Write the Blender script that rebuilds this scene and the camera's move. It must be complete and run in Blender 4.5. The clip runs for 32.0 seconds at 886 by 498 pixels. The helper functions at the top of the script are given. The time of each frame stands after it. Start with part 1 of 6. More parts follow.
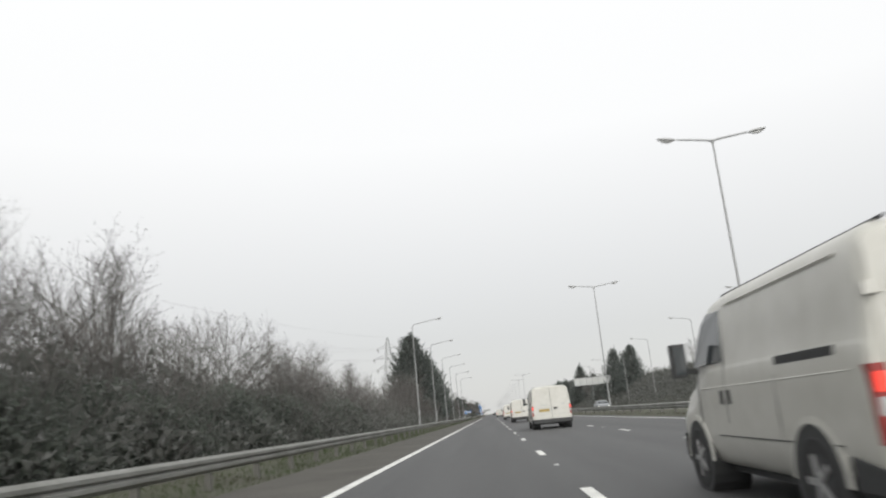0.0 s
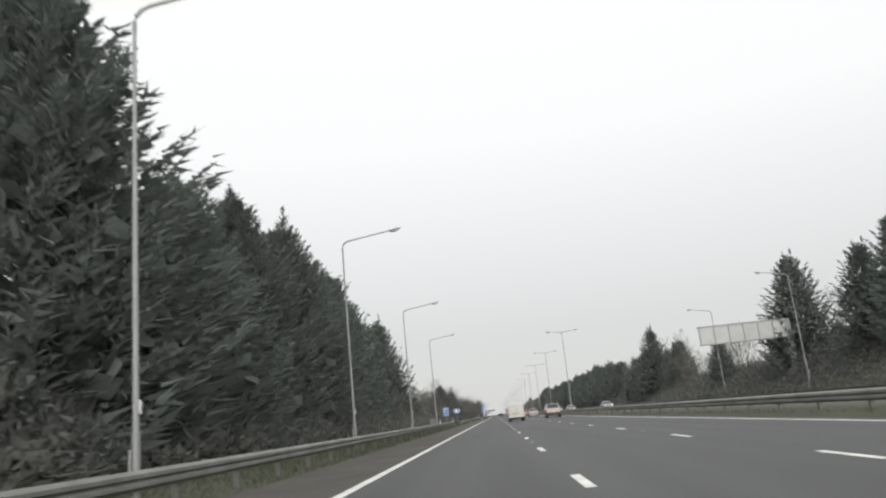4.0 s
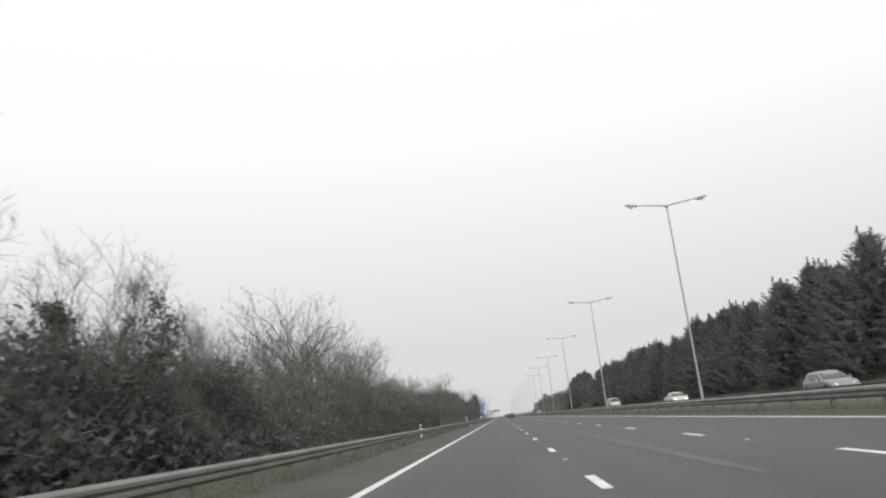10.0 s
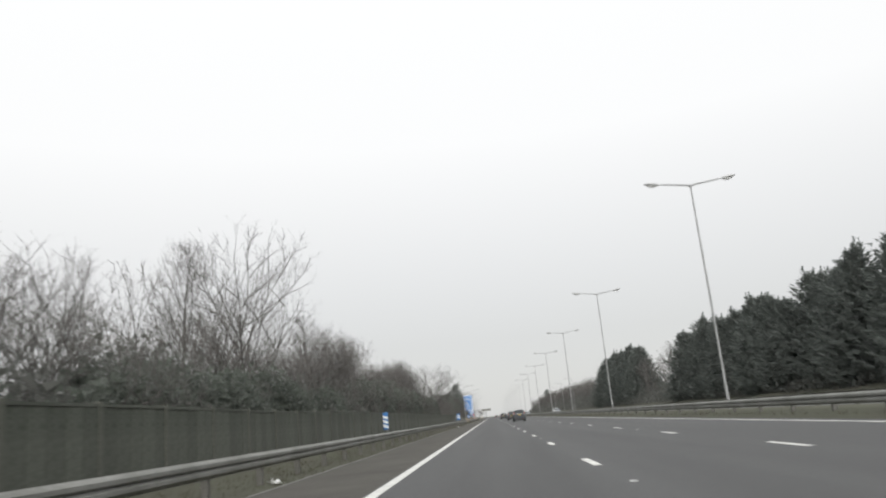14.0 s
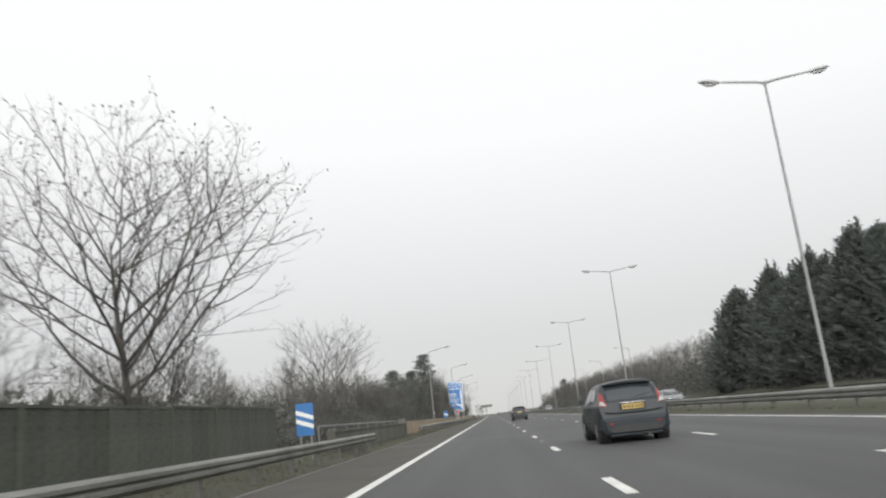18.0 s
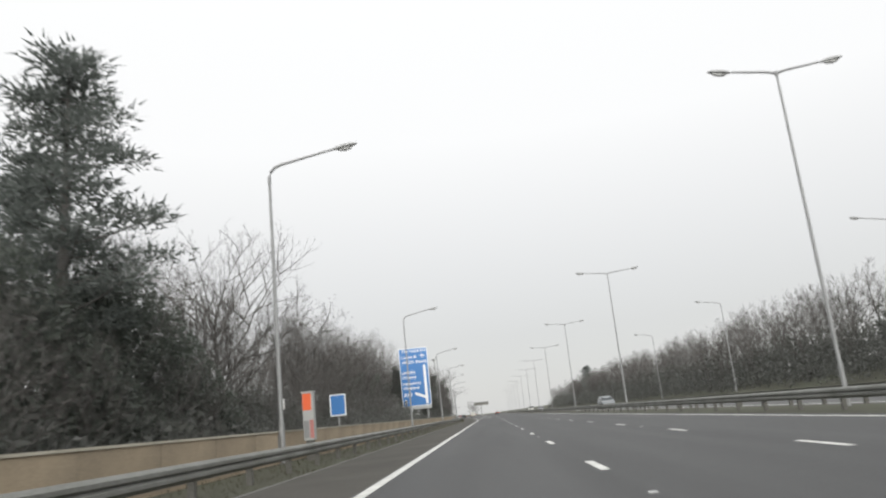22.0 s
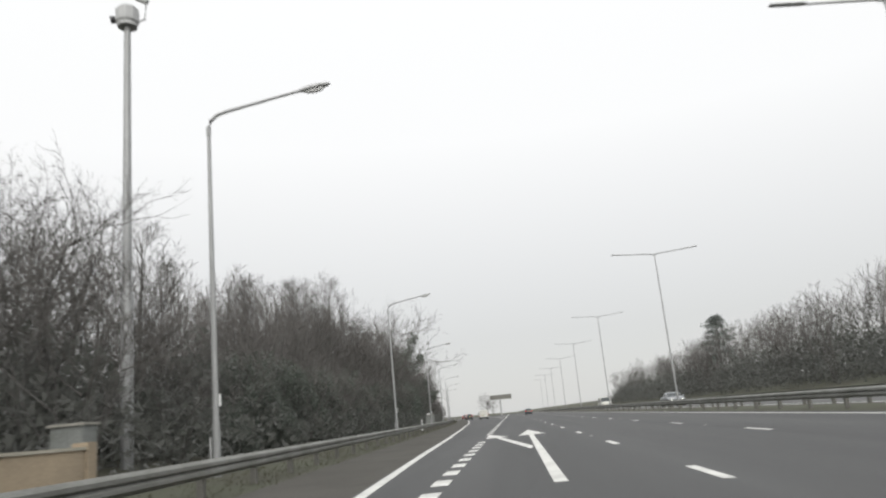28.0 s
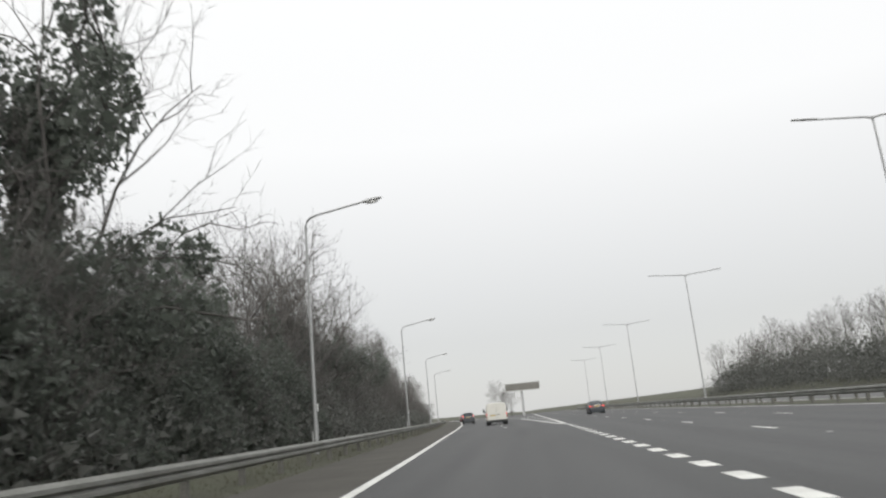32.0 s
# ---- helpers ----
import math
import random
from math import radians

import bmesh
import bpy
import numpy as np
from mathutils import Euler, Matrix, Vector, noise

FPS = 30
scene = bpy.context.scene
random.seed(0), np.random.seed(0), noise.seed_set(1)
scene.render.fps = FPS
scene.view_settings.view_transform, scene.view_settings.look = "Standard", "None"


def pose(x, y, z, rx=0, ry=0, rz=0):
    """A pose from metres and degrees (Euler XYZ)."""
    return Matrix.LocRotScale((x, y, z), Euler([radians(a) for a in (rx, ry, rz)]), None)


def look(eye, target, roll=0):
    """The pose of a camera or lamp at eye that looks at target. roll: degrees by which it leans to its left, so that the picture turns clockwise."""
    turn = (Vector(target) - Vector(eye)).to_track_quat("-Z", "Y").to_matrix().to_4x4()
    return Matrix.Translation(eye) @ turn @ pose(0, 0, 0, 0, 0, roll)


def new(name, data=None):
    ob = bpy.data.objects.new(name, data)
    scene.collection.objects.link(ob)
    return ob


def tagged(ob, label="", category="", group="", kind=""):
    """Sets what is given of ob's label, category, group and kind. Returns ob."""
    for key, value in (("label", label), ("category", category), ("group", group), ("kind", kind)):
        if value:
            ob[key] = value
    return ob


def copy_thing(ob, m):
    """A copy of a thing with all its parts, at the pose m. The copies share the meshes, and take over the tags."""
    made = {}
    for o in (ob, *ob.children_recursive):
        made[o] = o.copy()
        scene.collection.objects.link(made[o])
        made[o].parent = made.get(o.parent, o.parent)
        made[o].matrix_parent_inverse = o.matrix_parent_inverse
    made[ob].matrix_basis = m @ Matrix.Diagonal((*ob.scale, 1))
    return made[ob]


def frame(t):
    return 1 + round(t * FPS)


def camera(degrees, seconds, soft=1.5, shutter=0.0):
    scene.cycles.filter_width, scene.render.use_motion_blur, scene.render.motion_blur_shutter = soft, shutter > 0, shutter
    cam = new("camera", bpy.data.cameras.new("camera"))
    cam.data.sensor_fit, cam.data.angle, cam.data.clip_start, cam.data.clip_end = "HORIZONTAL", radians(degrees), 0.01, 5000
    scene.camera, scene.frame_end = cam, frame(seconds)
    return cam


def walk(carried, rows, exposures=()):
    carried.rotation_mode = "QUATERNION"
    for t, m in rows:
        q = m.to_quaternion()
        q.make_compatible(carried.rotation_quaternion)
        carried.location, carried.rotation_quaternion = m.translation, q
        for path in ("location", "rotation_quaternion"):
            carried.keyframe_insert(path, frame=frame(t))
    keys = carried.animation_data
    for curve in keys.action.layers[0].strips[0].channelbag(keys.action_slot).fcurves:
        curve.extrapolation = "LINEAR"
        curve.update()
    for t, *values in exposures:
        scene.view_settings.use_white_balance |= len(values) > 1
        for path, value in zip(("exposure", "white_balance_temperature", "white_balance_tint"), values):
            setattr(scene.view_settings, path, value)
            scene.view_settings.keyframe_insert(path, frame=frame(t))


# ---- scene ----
from mathutils.bvhtree import BVHTree

# ---------------------------------------------------------------- camera and drive
cam = camera(62.24, 32.0, soft=2.2, shutter=0.14)
PATH = [
    (0, 2.574, 0.0, 1.0, 103.02, 5.33, 3.65), (1, 2.585, 29.58, 1.0, 103.20, 5.08, 3.58),
    (2, 2.739, 59.18, 1.0, 103.16, 5.56, 3.88), (3, 2.674, 89.09, 1.0, 103.11, 5.73, 3.99),
    (6, 2.368, 183.53, 1.0, 103.21, 5.44, 4.13), (7, 2.337, 213.26, 1.0, 103.21, 5.72, 3.79),
    (8, 2.331, 242.01, 1.0, 103.08, 5.08, 3.45), (9, 2.499, 270.92, 1.0, 103.32, 6.02, 3.96),
    (10, 2.464, 299.51, 1.0, 103.31, 6.29, 4.44), (11, 2.239, 328.51, 1.0, 103.31, 5.86, 4.29),
    (12, 2.018, 358.19, 1.0, 103.17, 5.39, 4.07), (13, 1.893, 388.01, 1.0, 102.94, 4.64, 3.73),
    (14, 1.894, 418.00, 1.0, 103.18, 5.29, 3.71), (17, 2.136, 506.35, 1.0, 102.91, 5.41, 3.47),
    (18, 2.240, 535.93, 1.0, 103.04, 5.86, 3.87), (19, 2.105, 564.16, 1.0, 102.83, 4.90, 3.68),
    (20, 2.081, 592.15, 1.0, 102.72, 5.25, 3.72), (21, 2.051, 619.68, 1.0, 102.91, 5.45, 3.82),
    (22, 2.013, 645.84, 1.0, 102.96, 5.72, 3.58), (23, 2.120, 671.28, 1.0, 103.08, 6.22, 3.64),
    (24, 2.089, 697.35, 1.0, 103.08, 5.36, 3.46), (25, 2.123, 722.95, 1.0, 103.21, 5.95, 3.38),
    (28, 1.184, 798.83, 1.0, 103.02, 5.46, 5.22), (29, 0.459, 824.59, 1.0, 102.85, 5.39, 5.75),
    (30, -0.524, 849.81, 1.0, 103.01, 5.51, 5.96), (31, -1.505, 875.50, 1.0, 102.96, 5.03, 5.86),
    (32, -2.593, 901.36, 1.0, 103.04, 5.31, 6.17),
]
walk(cam, [(t, pose(*row)) for t, *row in PATH], exposures=((0, 0.95), (32, 0.95)))

# ---------------------------------------------------------------- overcast daylight
world = bpy.data.worlds.new("overcast")
scene.world = world
world.use_nodes = True
wn, wl = world.node_tree.nodes, world.node_tree.links
wn.clear()
sky = wn.new("ShaderNodeTexSky")
sky.sky_type, sky.sun_disc, sky.sun_elevation, sky.sun_rotation = "NISHITA", False, radians(24), radians(180)
sky_level = wn.new("ShaderNodeVectorMath")
sky_level.operation = "SCALE"
sky_level.inputs["Scale"].default_value = 0.10
coord = wn.new("ShaderNodeTexCoord")
split = wn.new("ShaderNodeSeparateXYZ")
cloud = wn.new("ShaderNodeValToRGB")
cloud.color_ramp.elements[0].position, cloud.color_ramp.elements[0].color = 0.0, (0.68, 0.685, 0.68, 1)
cloud.color_ramp.elements[1].position, cloud.color_ramp.elements[1].color = 1.0, (1.12, 1.13, 1.12, 1)
for spot, value in ((0.10, 0.72), (0.22, 0.86), (0.36, 1.02)):
    e = cloud.color_ramp.elements.new(spot)
    e.color = (value, value, value * 0.995, 1)
mix = wn.new("ShaderNodeMix")
mix.data_type = "RGBA"
mix.inputs[0].default_value = 0.93
back = wn.new("ShaderNodeBackground")
back.inputs["Strength"].default_value = 0.525
wout = wn.new("ShaderNodeOutputWorld")
wl.new(sky.outputs[0], sky_level.inputs[0])
wl.new(coord.outputs["Generated"], split.inputs[0])
wl.new(split.outputs["Z"], cloud.inputs[0])
wl.new(sky_level.outputs[0], mix.inputs[6])
wl.new(cloud.outputs[0], mix.inputs[7])
wl.new(mix.outputs[2], back.inputs["Color"])
wl.new(back.outputs[0], wout.inputs["Surface"])

sun = new("sun", bpy.data.lights.new("sun", "SUN"))
sun.data.energy, sun.data.angle, sun.data.color = 1.5, radians(60), (1.0, 0.98, 0.94)
sun.matrix_world = look((0, 0, 45), (-6, 100, 0))


# ---------------------------------------------------------------- materials
def mat(name, color, rough=0.8, vary=0.25, scale=3.0, fine=40.0, bump=0.0, metal=0.0, tint=None, emit=0.0, rand=0.0, spec=0.5, stretch=None, thin=0.0, haze_sheen=0.0):
    """A surface with broad stains and fine grain; tint is the stains' colour."""
    m = bpy.data.materials.new(name)
    m.use_nodes = True
    n, l = m.node_tree.nodes, m.node_tree.links
    b = n["Principled BSDF"]
    b.inputs["Roughness"].default_value, b.inputs["Metallic"].default_value = rough, metal
    b.inputs["Specular IOR Level"].default_value = spec
    # sheen that lightens dark foliage, standing in for the missing haze
    b.inputs["Sheen Weight"].default_value, b.inputs["Sheen Roughness"].default_value = haze_sheen, 0.6
    tc = n.new("ShaderNodeTexCoord")
    big, small = n.new("ShaderNodeTexNoise"), n.new("ShaderNodeTexNoise")
    big.inputs["Scale"].default_value, big.inputs["Detail"].default_value = scale, 5
    small.inputs["Scale"].default_value, small.inputs["Detail"].default_value = fine, 3
    if stretch:
        mp = n.new("ShaderNodeMapping")
        mp.inputs["Scale"].default_value = stretch
        l.new(tc.outputs["Object"], mp.inputs["Vector"])
        l.new(mp.outputs[0], big.inputs["Vector"])
    else:
        l.new(tc.outputs["Object"], big.inputs["Vector"])
    l.new(tc.outputs["Object"], small.inputs["Vector"])
    add = n.new("ShaderNodeMath")
    add.operation = "MULTIPLY_ADD"
    add.inputs[1].default_value = 0.45
    l.new(small.outputs["Fac"], add.inputs[0])
    half = n.new("ShaderNodeMath")
    half.operation = "MULTIPLY"
    half.inputs[1].default_value = 0.55
    l.new(big.outputs["Fac"], half.inputs[0])
    l.new(half.outputs[0], add.inputs[2])
    ramp = n.new("ShaderNodeValToRGB")
    tint = tint or [c * (1 - vary) for c in color]
    hi = [min(1, c * (1 + vary)) for c in color]
    ramp.color_ramp.elements[0].position, ramp.color_ramp.elements[0].color = 0.32, (*tint, 1)
    ramp.color_ramp.elements[1].position, ramp.color_ramp.elements[1].color = 0.68, (*hi, 1)
    l.new(add.outputs[0], ramp.inputs[0])
    out = ramp.outputs[0]
    if rand:
        info = n.new("ShaderNodeObjectInfo")
        rr = n.new("ShaderNodeMapRange")
        rr.inputs[3].default_value, rr.inputs[4].default_value = 1 - rand, 1 + rand
        l.new(info.outputs["Random"], rr.inputs[0])
        hsv = n.new("ShaderNodeHueSaturation")
        l.new(rr.outputs[0], hsv.inputs["Value"])
        l.new(out, hsv.inputs["Color"])
        out = hsv.outputs[0]
    l.new(out, b.inputs["Base Color"])
    if bump:
        bp = n.new("ShaderNodeBump")
        bp.inputs["Strength"].default_value, bp.inputs["Distance"].default_value = bump, 0.02
        l.new(small.outputs["Fac"], bp.inputs["Height"])
        l.new(bp.outputs[0], b.inputs["Normal"])
    if thin:
        tr, ms = n.new("ShaderNodeBsdfTranslucent"), n.new("ShaderNodeMixShader")
        ms.inputs[0].default_value = thin
        l.new(out, tr.inputs["Color"])
        l.new(b.outputs[0], ms.inputs[1])
        l.new(tr.outputs[0], ms.inputs[2])
        l.new(ms.outputs[0], n["Material Output"].inputs["Surface"])
    if emit:
        b.inputs["Emission Color"].default_value = (*color, 1)
        b.inputs["Emission Strength"].default_value = emit
    return m


ASPHALT = mat("asphalt", (0.056, 0.057, 0.0575), 0.67, 0.34, 1.0, 60, 0.3, spec=0.43, stretch=(0.9, 0.03, 1))
SHOULDER = mat("asphalt_shoulder", (0.076, 0.072, 0.064), 0.85, 0.3, 0.5, 45, 0.3, tint=(0.054, 0.051, 0.045), spec=0.25)
REPAIR = mat("asphalt_repair", (0.115, 0.115, 0.112), 0.8, 0.25, 1.2, 40, 0.2, spec=0.3)
SEAM = mat("joint_seal", (0.20, 0.20, 0.195), 0.7, 0.3, 2.0, 30)
ASPHALT_OLD = mat("asphalt_far", (0.09, 0.09, 0.089), 0.7, 0.2, 0.3, 50, 0.2)
PAINT = mat("road_paint", (0.72, 0.72, 0.69), 0.7, 0.12, 1.5, 30, 0.1, tint=(0.45, 0.45, 0.43))
GRASS = mat("verge_ground", (0.060, 0.066, 0.043), 0.95, 0.35, 0.25, 8, 0.4, tint=(0.055, 0.049, 0.036))
BLADE = mat("grass_blade", (0.052, 0.078, 0.032), 0.85, 0.3, 0.4, 10, tint=(0.062, 0.066, 0.036), thin=0.35)
DRY_BLADE = mat("dry_grass_blade", (0.068, 0.07, 0.042), 0.85, 0.3, 0.4, 10, tint=(0.075, 0.064, 0.044), thin=0.35)
SCRUB = mat("bramble_twig", (0.118, 0.119, 0.110), 0.9, 0.15, 0.3, 6, tint=(0.098, 0.106, 0.092), spec=0.25, thin=0.45, haze_sheen=0.4)
BARK = mat("bark", (0.10, 0.095, 0.089), 0.9, 0.3, 1.0, 14, 0.4, rand=0.15)
TWIG = mat("twig", (0.10, 0.094, 0.089), 0.9, 0.25, 0.5, 8, rand=0.2)
NEEDLE = mat("conifer_foliage", (0.118, 0.135, 0.122), 0.9, 0.15, 0.6, 9, rand=0.1, spec=0.3, thin=0.5, haze_sheen=0.4)
IVY = mat("ivy_leaf", (0.10, 0.116, 0.096), 0.7, 0.18, 0.8, 12, rand=0.12, spec=0.3, thin=0.45, haze_sheen=0.4)
STEEL = mat("galvanised_steel", (0.27, 0.275, 0.275), 0.55, 0.15, 1.2, 30, 0.05, 0.35)
RAIL = mat("weathered_rail", (0.21, 0.212, 0.20), 0.65, 0.22, 0.8, 20, 0.1, 0.12, tint=(0.11, 0.112, 0.098))
POST = mat("rail_post", (0.13, 0.127, 0.115), 0.8, 0.3, 2.0, 20, 0.1)
LANTERN = mat("lantern_grey", (0.36, 0.365, 0.365), 0.5, 0.12, 3, 20)
LENS = mat("lantern_bowl", (0.36, 0.365, 0.36), 0.25, 0.05, 3, 20)
TAN = mat("tan_concrete", (0.36, 0.29, 0.205), 0.9, 0.2, 0.7, 25, 0.2, tint=(0.24, 0.20, 0.15), rand=0.08)
FENCEPOST = mat("fence_post", (0.105, 0.106, 0.093), 0.9, 0.3, 0.9, 20, 0.2, tint=(0.065, 0.071, 0.057))
COPING = mat("pale_coping", (0.47, 0.44, 0.37), 0.85, 0.2, 0.8, 25, 0.15, tint=(0.30, 0.28, 0.22), rand=0.1)
STAINED = mat("stained_concrete", (0.125, 0.122, 0.108), 0.9, 0.3, 0.7, 25, 0.2, tint=(0.07, 0.073, 0.06), rand=0.15)
CONC = mat("grey_concrete", (0.27, 0.26, 0.235), 0.9, 0.25, 0.8, 25, 0.2, tint=(0.16, 0.16, 0.14), rand=0.1)
PANEL = mat("fence_board", (0.098, 0.102, 0.088), 0.9, 0.25, 0.9, 18, 0.2, tint=(0.058, 0.066, 0.053), rand=0.14)
BLUE = mat("sign_blue", (0.04, 0.17, 0.43), 0.45, 0.06, 0.7, 10)
WHITE = mat("sign_white", (0.80, 0.81, 0.80), 0.45, 0.05, 1.5, 20)
CABINET = mat("cabinet_grey", (0.19, 0.20, 0.195), 0.6, 0.2, 1.0, 20, tint=(0.12, 0.128, 0.118))
SIGN_BACK = mat("sign_back_grey", (0.40, 0.41, 0.40), 0.6, 0.12, 1.0, 20)
BLACK = mat("sign_black", (0.02, 0.02, 0.022), 0.5, 0.1, 2, 20)
ORANGE = mat("phone_orange", (0.75, 0.13, 0.04), 0.5, 0.1, 2, 20)
REDPAINT_PALE = mat("faded_red", (0.42, 0.17, 0.15), 0.6, 0.1, 2, 20)
PYLON = mat("pylon_steel", (0.36, 0.37, 0.37), 0.7, 0.15, 0.4, 5)
CABLE = mat("cable", (0.22, 0.22, 0.22), 0.7, 0.1, 1, 5)
VANWHITE = mat("van_white_paint", (0.50, 0.495, 0.462), 0.35, 0.05, 0.8, 5, tint=(0.43, 0.425, 0.385))
SILVER = mat("silver_paint", (0.22, 0.232, 0.242), 0.35, 0.06, 1, 15, 0, 0.2)
DARKPAINT = mat("dark_grey_paint", (0.028, 0.034, 0.040), 0.35, 0.12, 1, 15, spec=0.3)
CHAMPAGNE = mat("champagne_paint", (0.25, 0.24, 0.222), 0.35, 0.06, 1, 15, 0, 0.1)
REDPAINT = mat("dark_red_paint", (0.12, 0.03, 0.03), 0.3, 0.1, 1, 15)
PLASTIC = mat("black_plastic", (0.035, 0.036, 0.037), 0.7, 0.15, 4, 40)
RUBBER = mat("tyre_rubber", (0.025, 0.025, 0.026), 0.85, 0.2, 5, 60, 0.2)
ALLOY = mat("wheel_metal", (0.38, 0.38, 0.38), 0.4, 0.1, 4, 30, 0, 0.5)
GLASS = mat("car_glass", (0.035, 0.042, 0.046), 0.06, 0.05, 1, 10, spec=0.8)
TAIL = mat("tail_lamp_lit", (0.62, 0.035, 0.02), 0.3, 0.25, 14, 40, emit=0.6)
TAILDARK = mat("tail_lamp_red", (0.24, 0.032, 0.028), 0.25, 0.06, 3, 20)
HEADLAMP = mat("head_lamp_lit", (1.0, 0.97, 0.88), 0.3, 0.02, 3, 20, emit=2.5)
PLATE = mat("rear_plate_yellow", (0.55, 0.39, 0.10), 0.5, 0.06, 4, 30)
CHROME = mat("chrome", (0.7, 0.7, 0.7), 0.2, 0.05, 4, 20, 0, 1.0)


# ---------------------------------------------------------------- mesh helpers
def mesh_object(name, verts, faces, material, parent=None, label="", smooth=False):
    me = bpy.data.meshes.new(name)
    me.from_pydata([tuple(v) for v in verts], [], faces)
    me.materials.append(material)
    if smooth:
        me.shade_smooth()
        me.set_sharp_from_angle(angle=radians(38))
    ob = new(name, me)
    if parent:
        ob.parent = parent
    if label:
        ob["label"] = label
    return ob


def share(name, source, parent, m):
    """Another piece on the same mesh."""
    ob = new(name, source.data)
    ob.parent = parent
    ob.matrix_basis = m
    return ob


def thing(name, label, category, m=None, group="", kind=""):
    ob = new(name)
    ob.empty_display_size = 0.2
    if m:
        ob.matrix_basis = m
    return tagged(ob, label, category, group, kind)


class Shape:
    """Gathers boxes, tubes and sheets into one mesh."""

    def __init__(self):
        self.v, self.f = [], []

    def add(self, verts, faces):
        k = len(self.v)
        self.v += [tuple(p) for p in verts]
        self.f += [tuple(i + k for i in f) for f in faces]
        return self

    def box(self, x0, x1, y0, y1, z0, z1):
        return self.add([(x, y, z) for z in (z0, z1) for y in (y0, y1) for x in (x0, x1)],
                        [(0, 2, 3, 1), (4, 5, 7, 6), (0, 1, 5, 4), (2, 6, 7, 3), (0, 4, 6, 2), (1, 3, 7, 5)])

    def bar(self, a, b, w, h=None):
        return self.tube([a, b], [w, h or w], 4)

    def tube(self, pts, radii, n=8, caps=True):
        pts = [Vector(p) for p in pts]
        k = len(self.v)
        for i, p in enumerate(pts):
            d = (pts[min(i + 1, len(pts) - 1)] - pts[max(i - 1, 0)]).normalized()
            side = d.cross(Vector((0, 0, 1)) if abs(d.z) < 0.95 else Vector((1, 0, 0))).normalized()
            up = side.cross(d)
            for j in range(n):
                a = 2 * math.pi * (j + 0.5) / n
                self.v.append(tuple(p + float(radii[i]) * (math.cos(a) * side + math.sin(a) * up)))
        for i in range(len(pts) - 1):
            for j in range(n):
                q = k + i * n
                self.f.append((q + j, q + (j + 1) % n, q + n + (j + 1) % n, q + n + j))
        if caps:
            self.f.append(tuple(k + j for j in range(n))[::-1])
            self.f.append(tuple(k + (len(pts) - 1) * n + j for j in range(n)))
        return self

    def sweep(self, profile, path, closed=True):
        """profile: (x, z) points; path: (x, y, z) places along y."""
        k, n = len(self.v), len(profile)
        for px, py, pz in path:
            self.v += [(px + a, py, pz + b) for a, b in profile]
        for i in range(len(path) - 1):
            for j in range(n if closed else n - 1):
                q, r = k + i * n + j, k + i * n + (j + 1) % n
                self.f.append((q, r, r + n, q + n))
        if closed:
            self.f.append(tuple(range(k, k + n)))
            self.f.append(tuple(range(k + (len(path) - 1) * n, k + len(path) * n))[::-1])
        return self

    def plate(self, outline, y0, y1):
        """An (x, z) outline with thickness along y."""
        n = len(outline)
        return self.add([(x, y0, z) for x, z in outline] + [(x, y1, z) for x, z in outline],
                        [tuple(range(n))[::-1], tuple(range(n, 2 * n))] + [(i, (i + 1) % n, n + (i + 1) % n, n + i) for i in range(n)])

    def flat(self, outline, z0, z1):
        n = len(outline)
        return self.add([(x, y, z0) for x, y in outline] + [(x, y, z1) for x, y in outline],
                        [tuple(range(n))[::-1], tuple(range(n, 2 * n))] + [(i, (i + 1) % n, n + (i + 1) % n, n + i) for i in range(n)])

    def put(self, name, material, parent=None, label="", smooth=False):
        return mesh_object(name, self.v, self.f, material, parent, label, smooth)


# ---------------------------------------------------------------- plan of the road
SLIP_Y = [-4000, 775, 809, 824, 835, 852, 861, 877, 886, 903, 912, 925, 938, 964, 986, 1010, 1060, 1150, 4000]
SLIP_X = [0, 0, -1.1, -1.7, -2.0, -2.7, -3.0, -3.75, -4.0, -4.85, -5.3, -6.0, -6.8, -8.3, -9.8, -11.6, -16, -27, -400]
START = -60.0


def left_edge(y):
    """x of the left edge line."""
    return float(np.interp(y, SLIP_Y, SLIP_X))


def steps(a, b, d):
    n = max(1, round((b - a) / d))
    return [a + (b - a) * i / n for i in range(n + 1)]


# ground: one sheet with a low bank behind the verges
def ground_z(x, y):
    e = left_edge(y)
    if x < e:
        z = float(np.interp(e - x, [0, 3.0, 4.5, 8, 14, 24, 60, 4000], [-0.06, -0.05, 0.12, 0.45, 0.9, 1.6, 2.0, 2.0]))
    else:
        z = float(np.interp(x, [11.9, 12.6, 13.6, 14.6, 15.3, 29.0, 31.0, 34, 42, 60, 4000], [-0.06, 0.16, 0.22, 0.16, -0.06, -0.06, 0.1, 0.5, 2.2, 3.0, 3.0]))
        if 11.9 < x < 15.3:
            z *= float(np.interp(y, [590, 660], [1.35, 0.35]))
        if x > 33:
            z *= float(np.interp(y, [60, 120, 185, 235], [1.2, 2.3, 2.3, 1.0]))
    return z


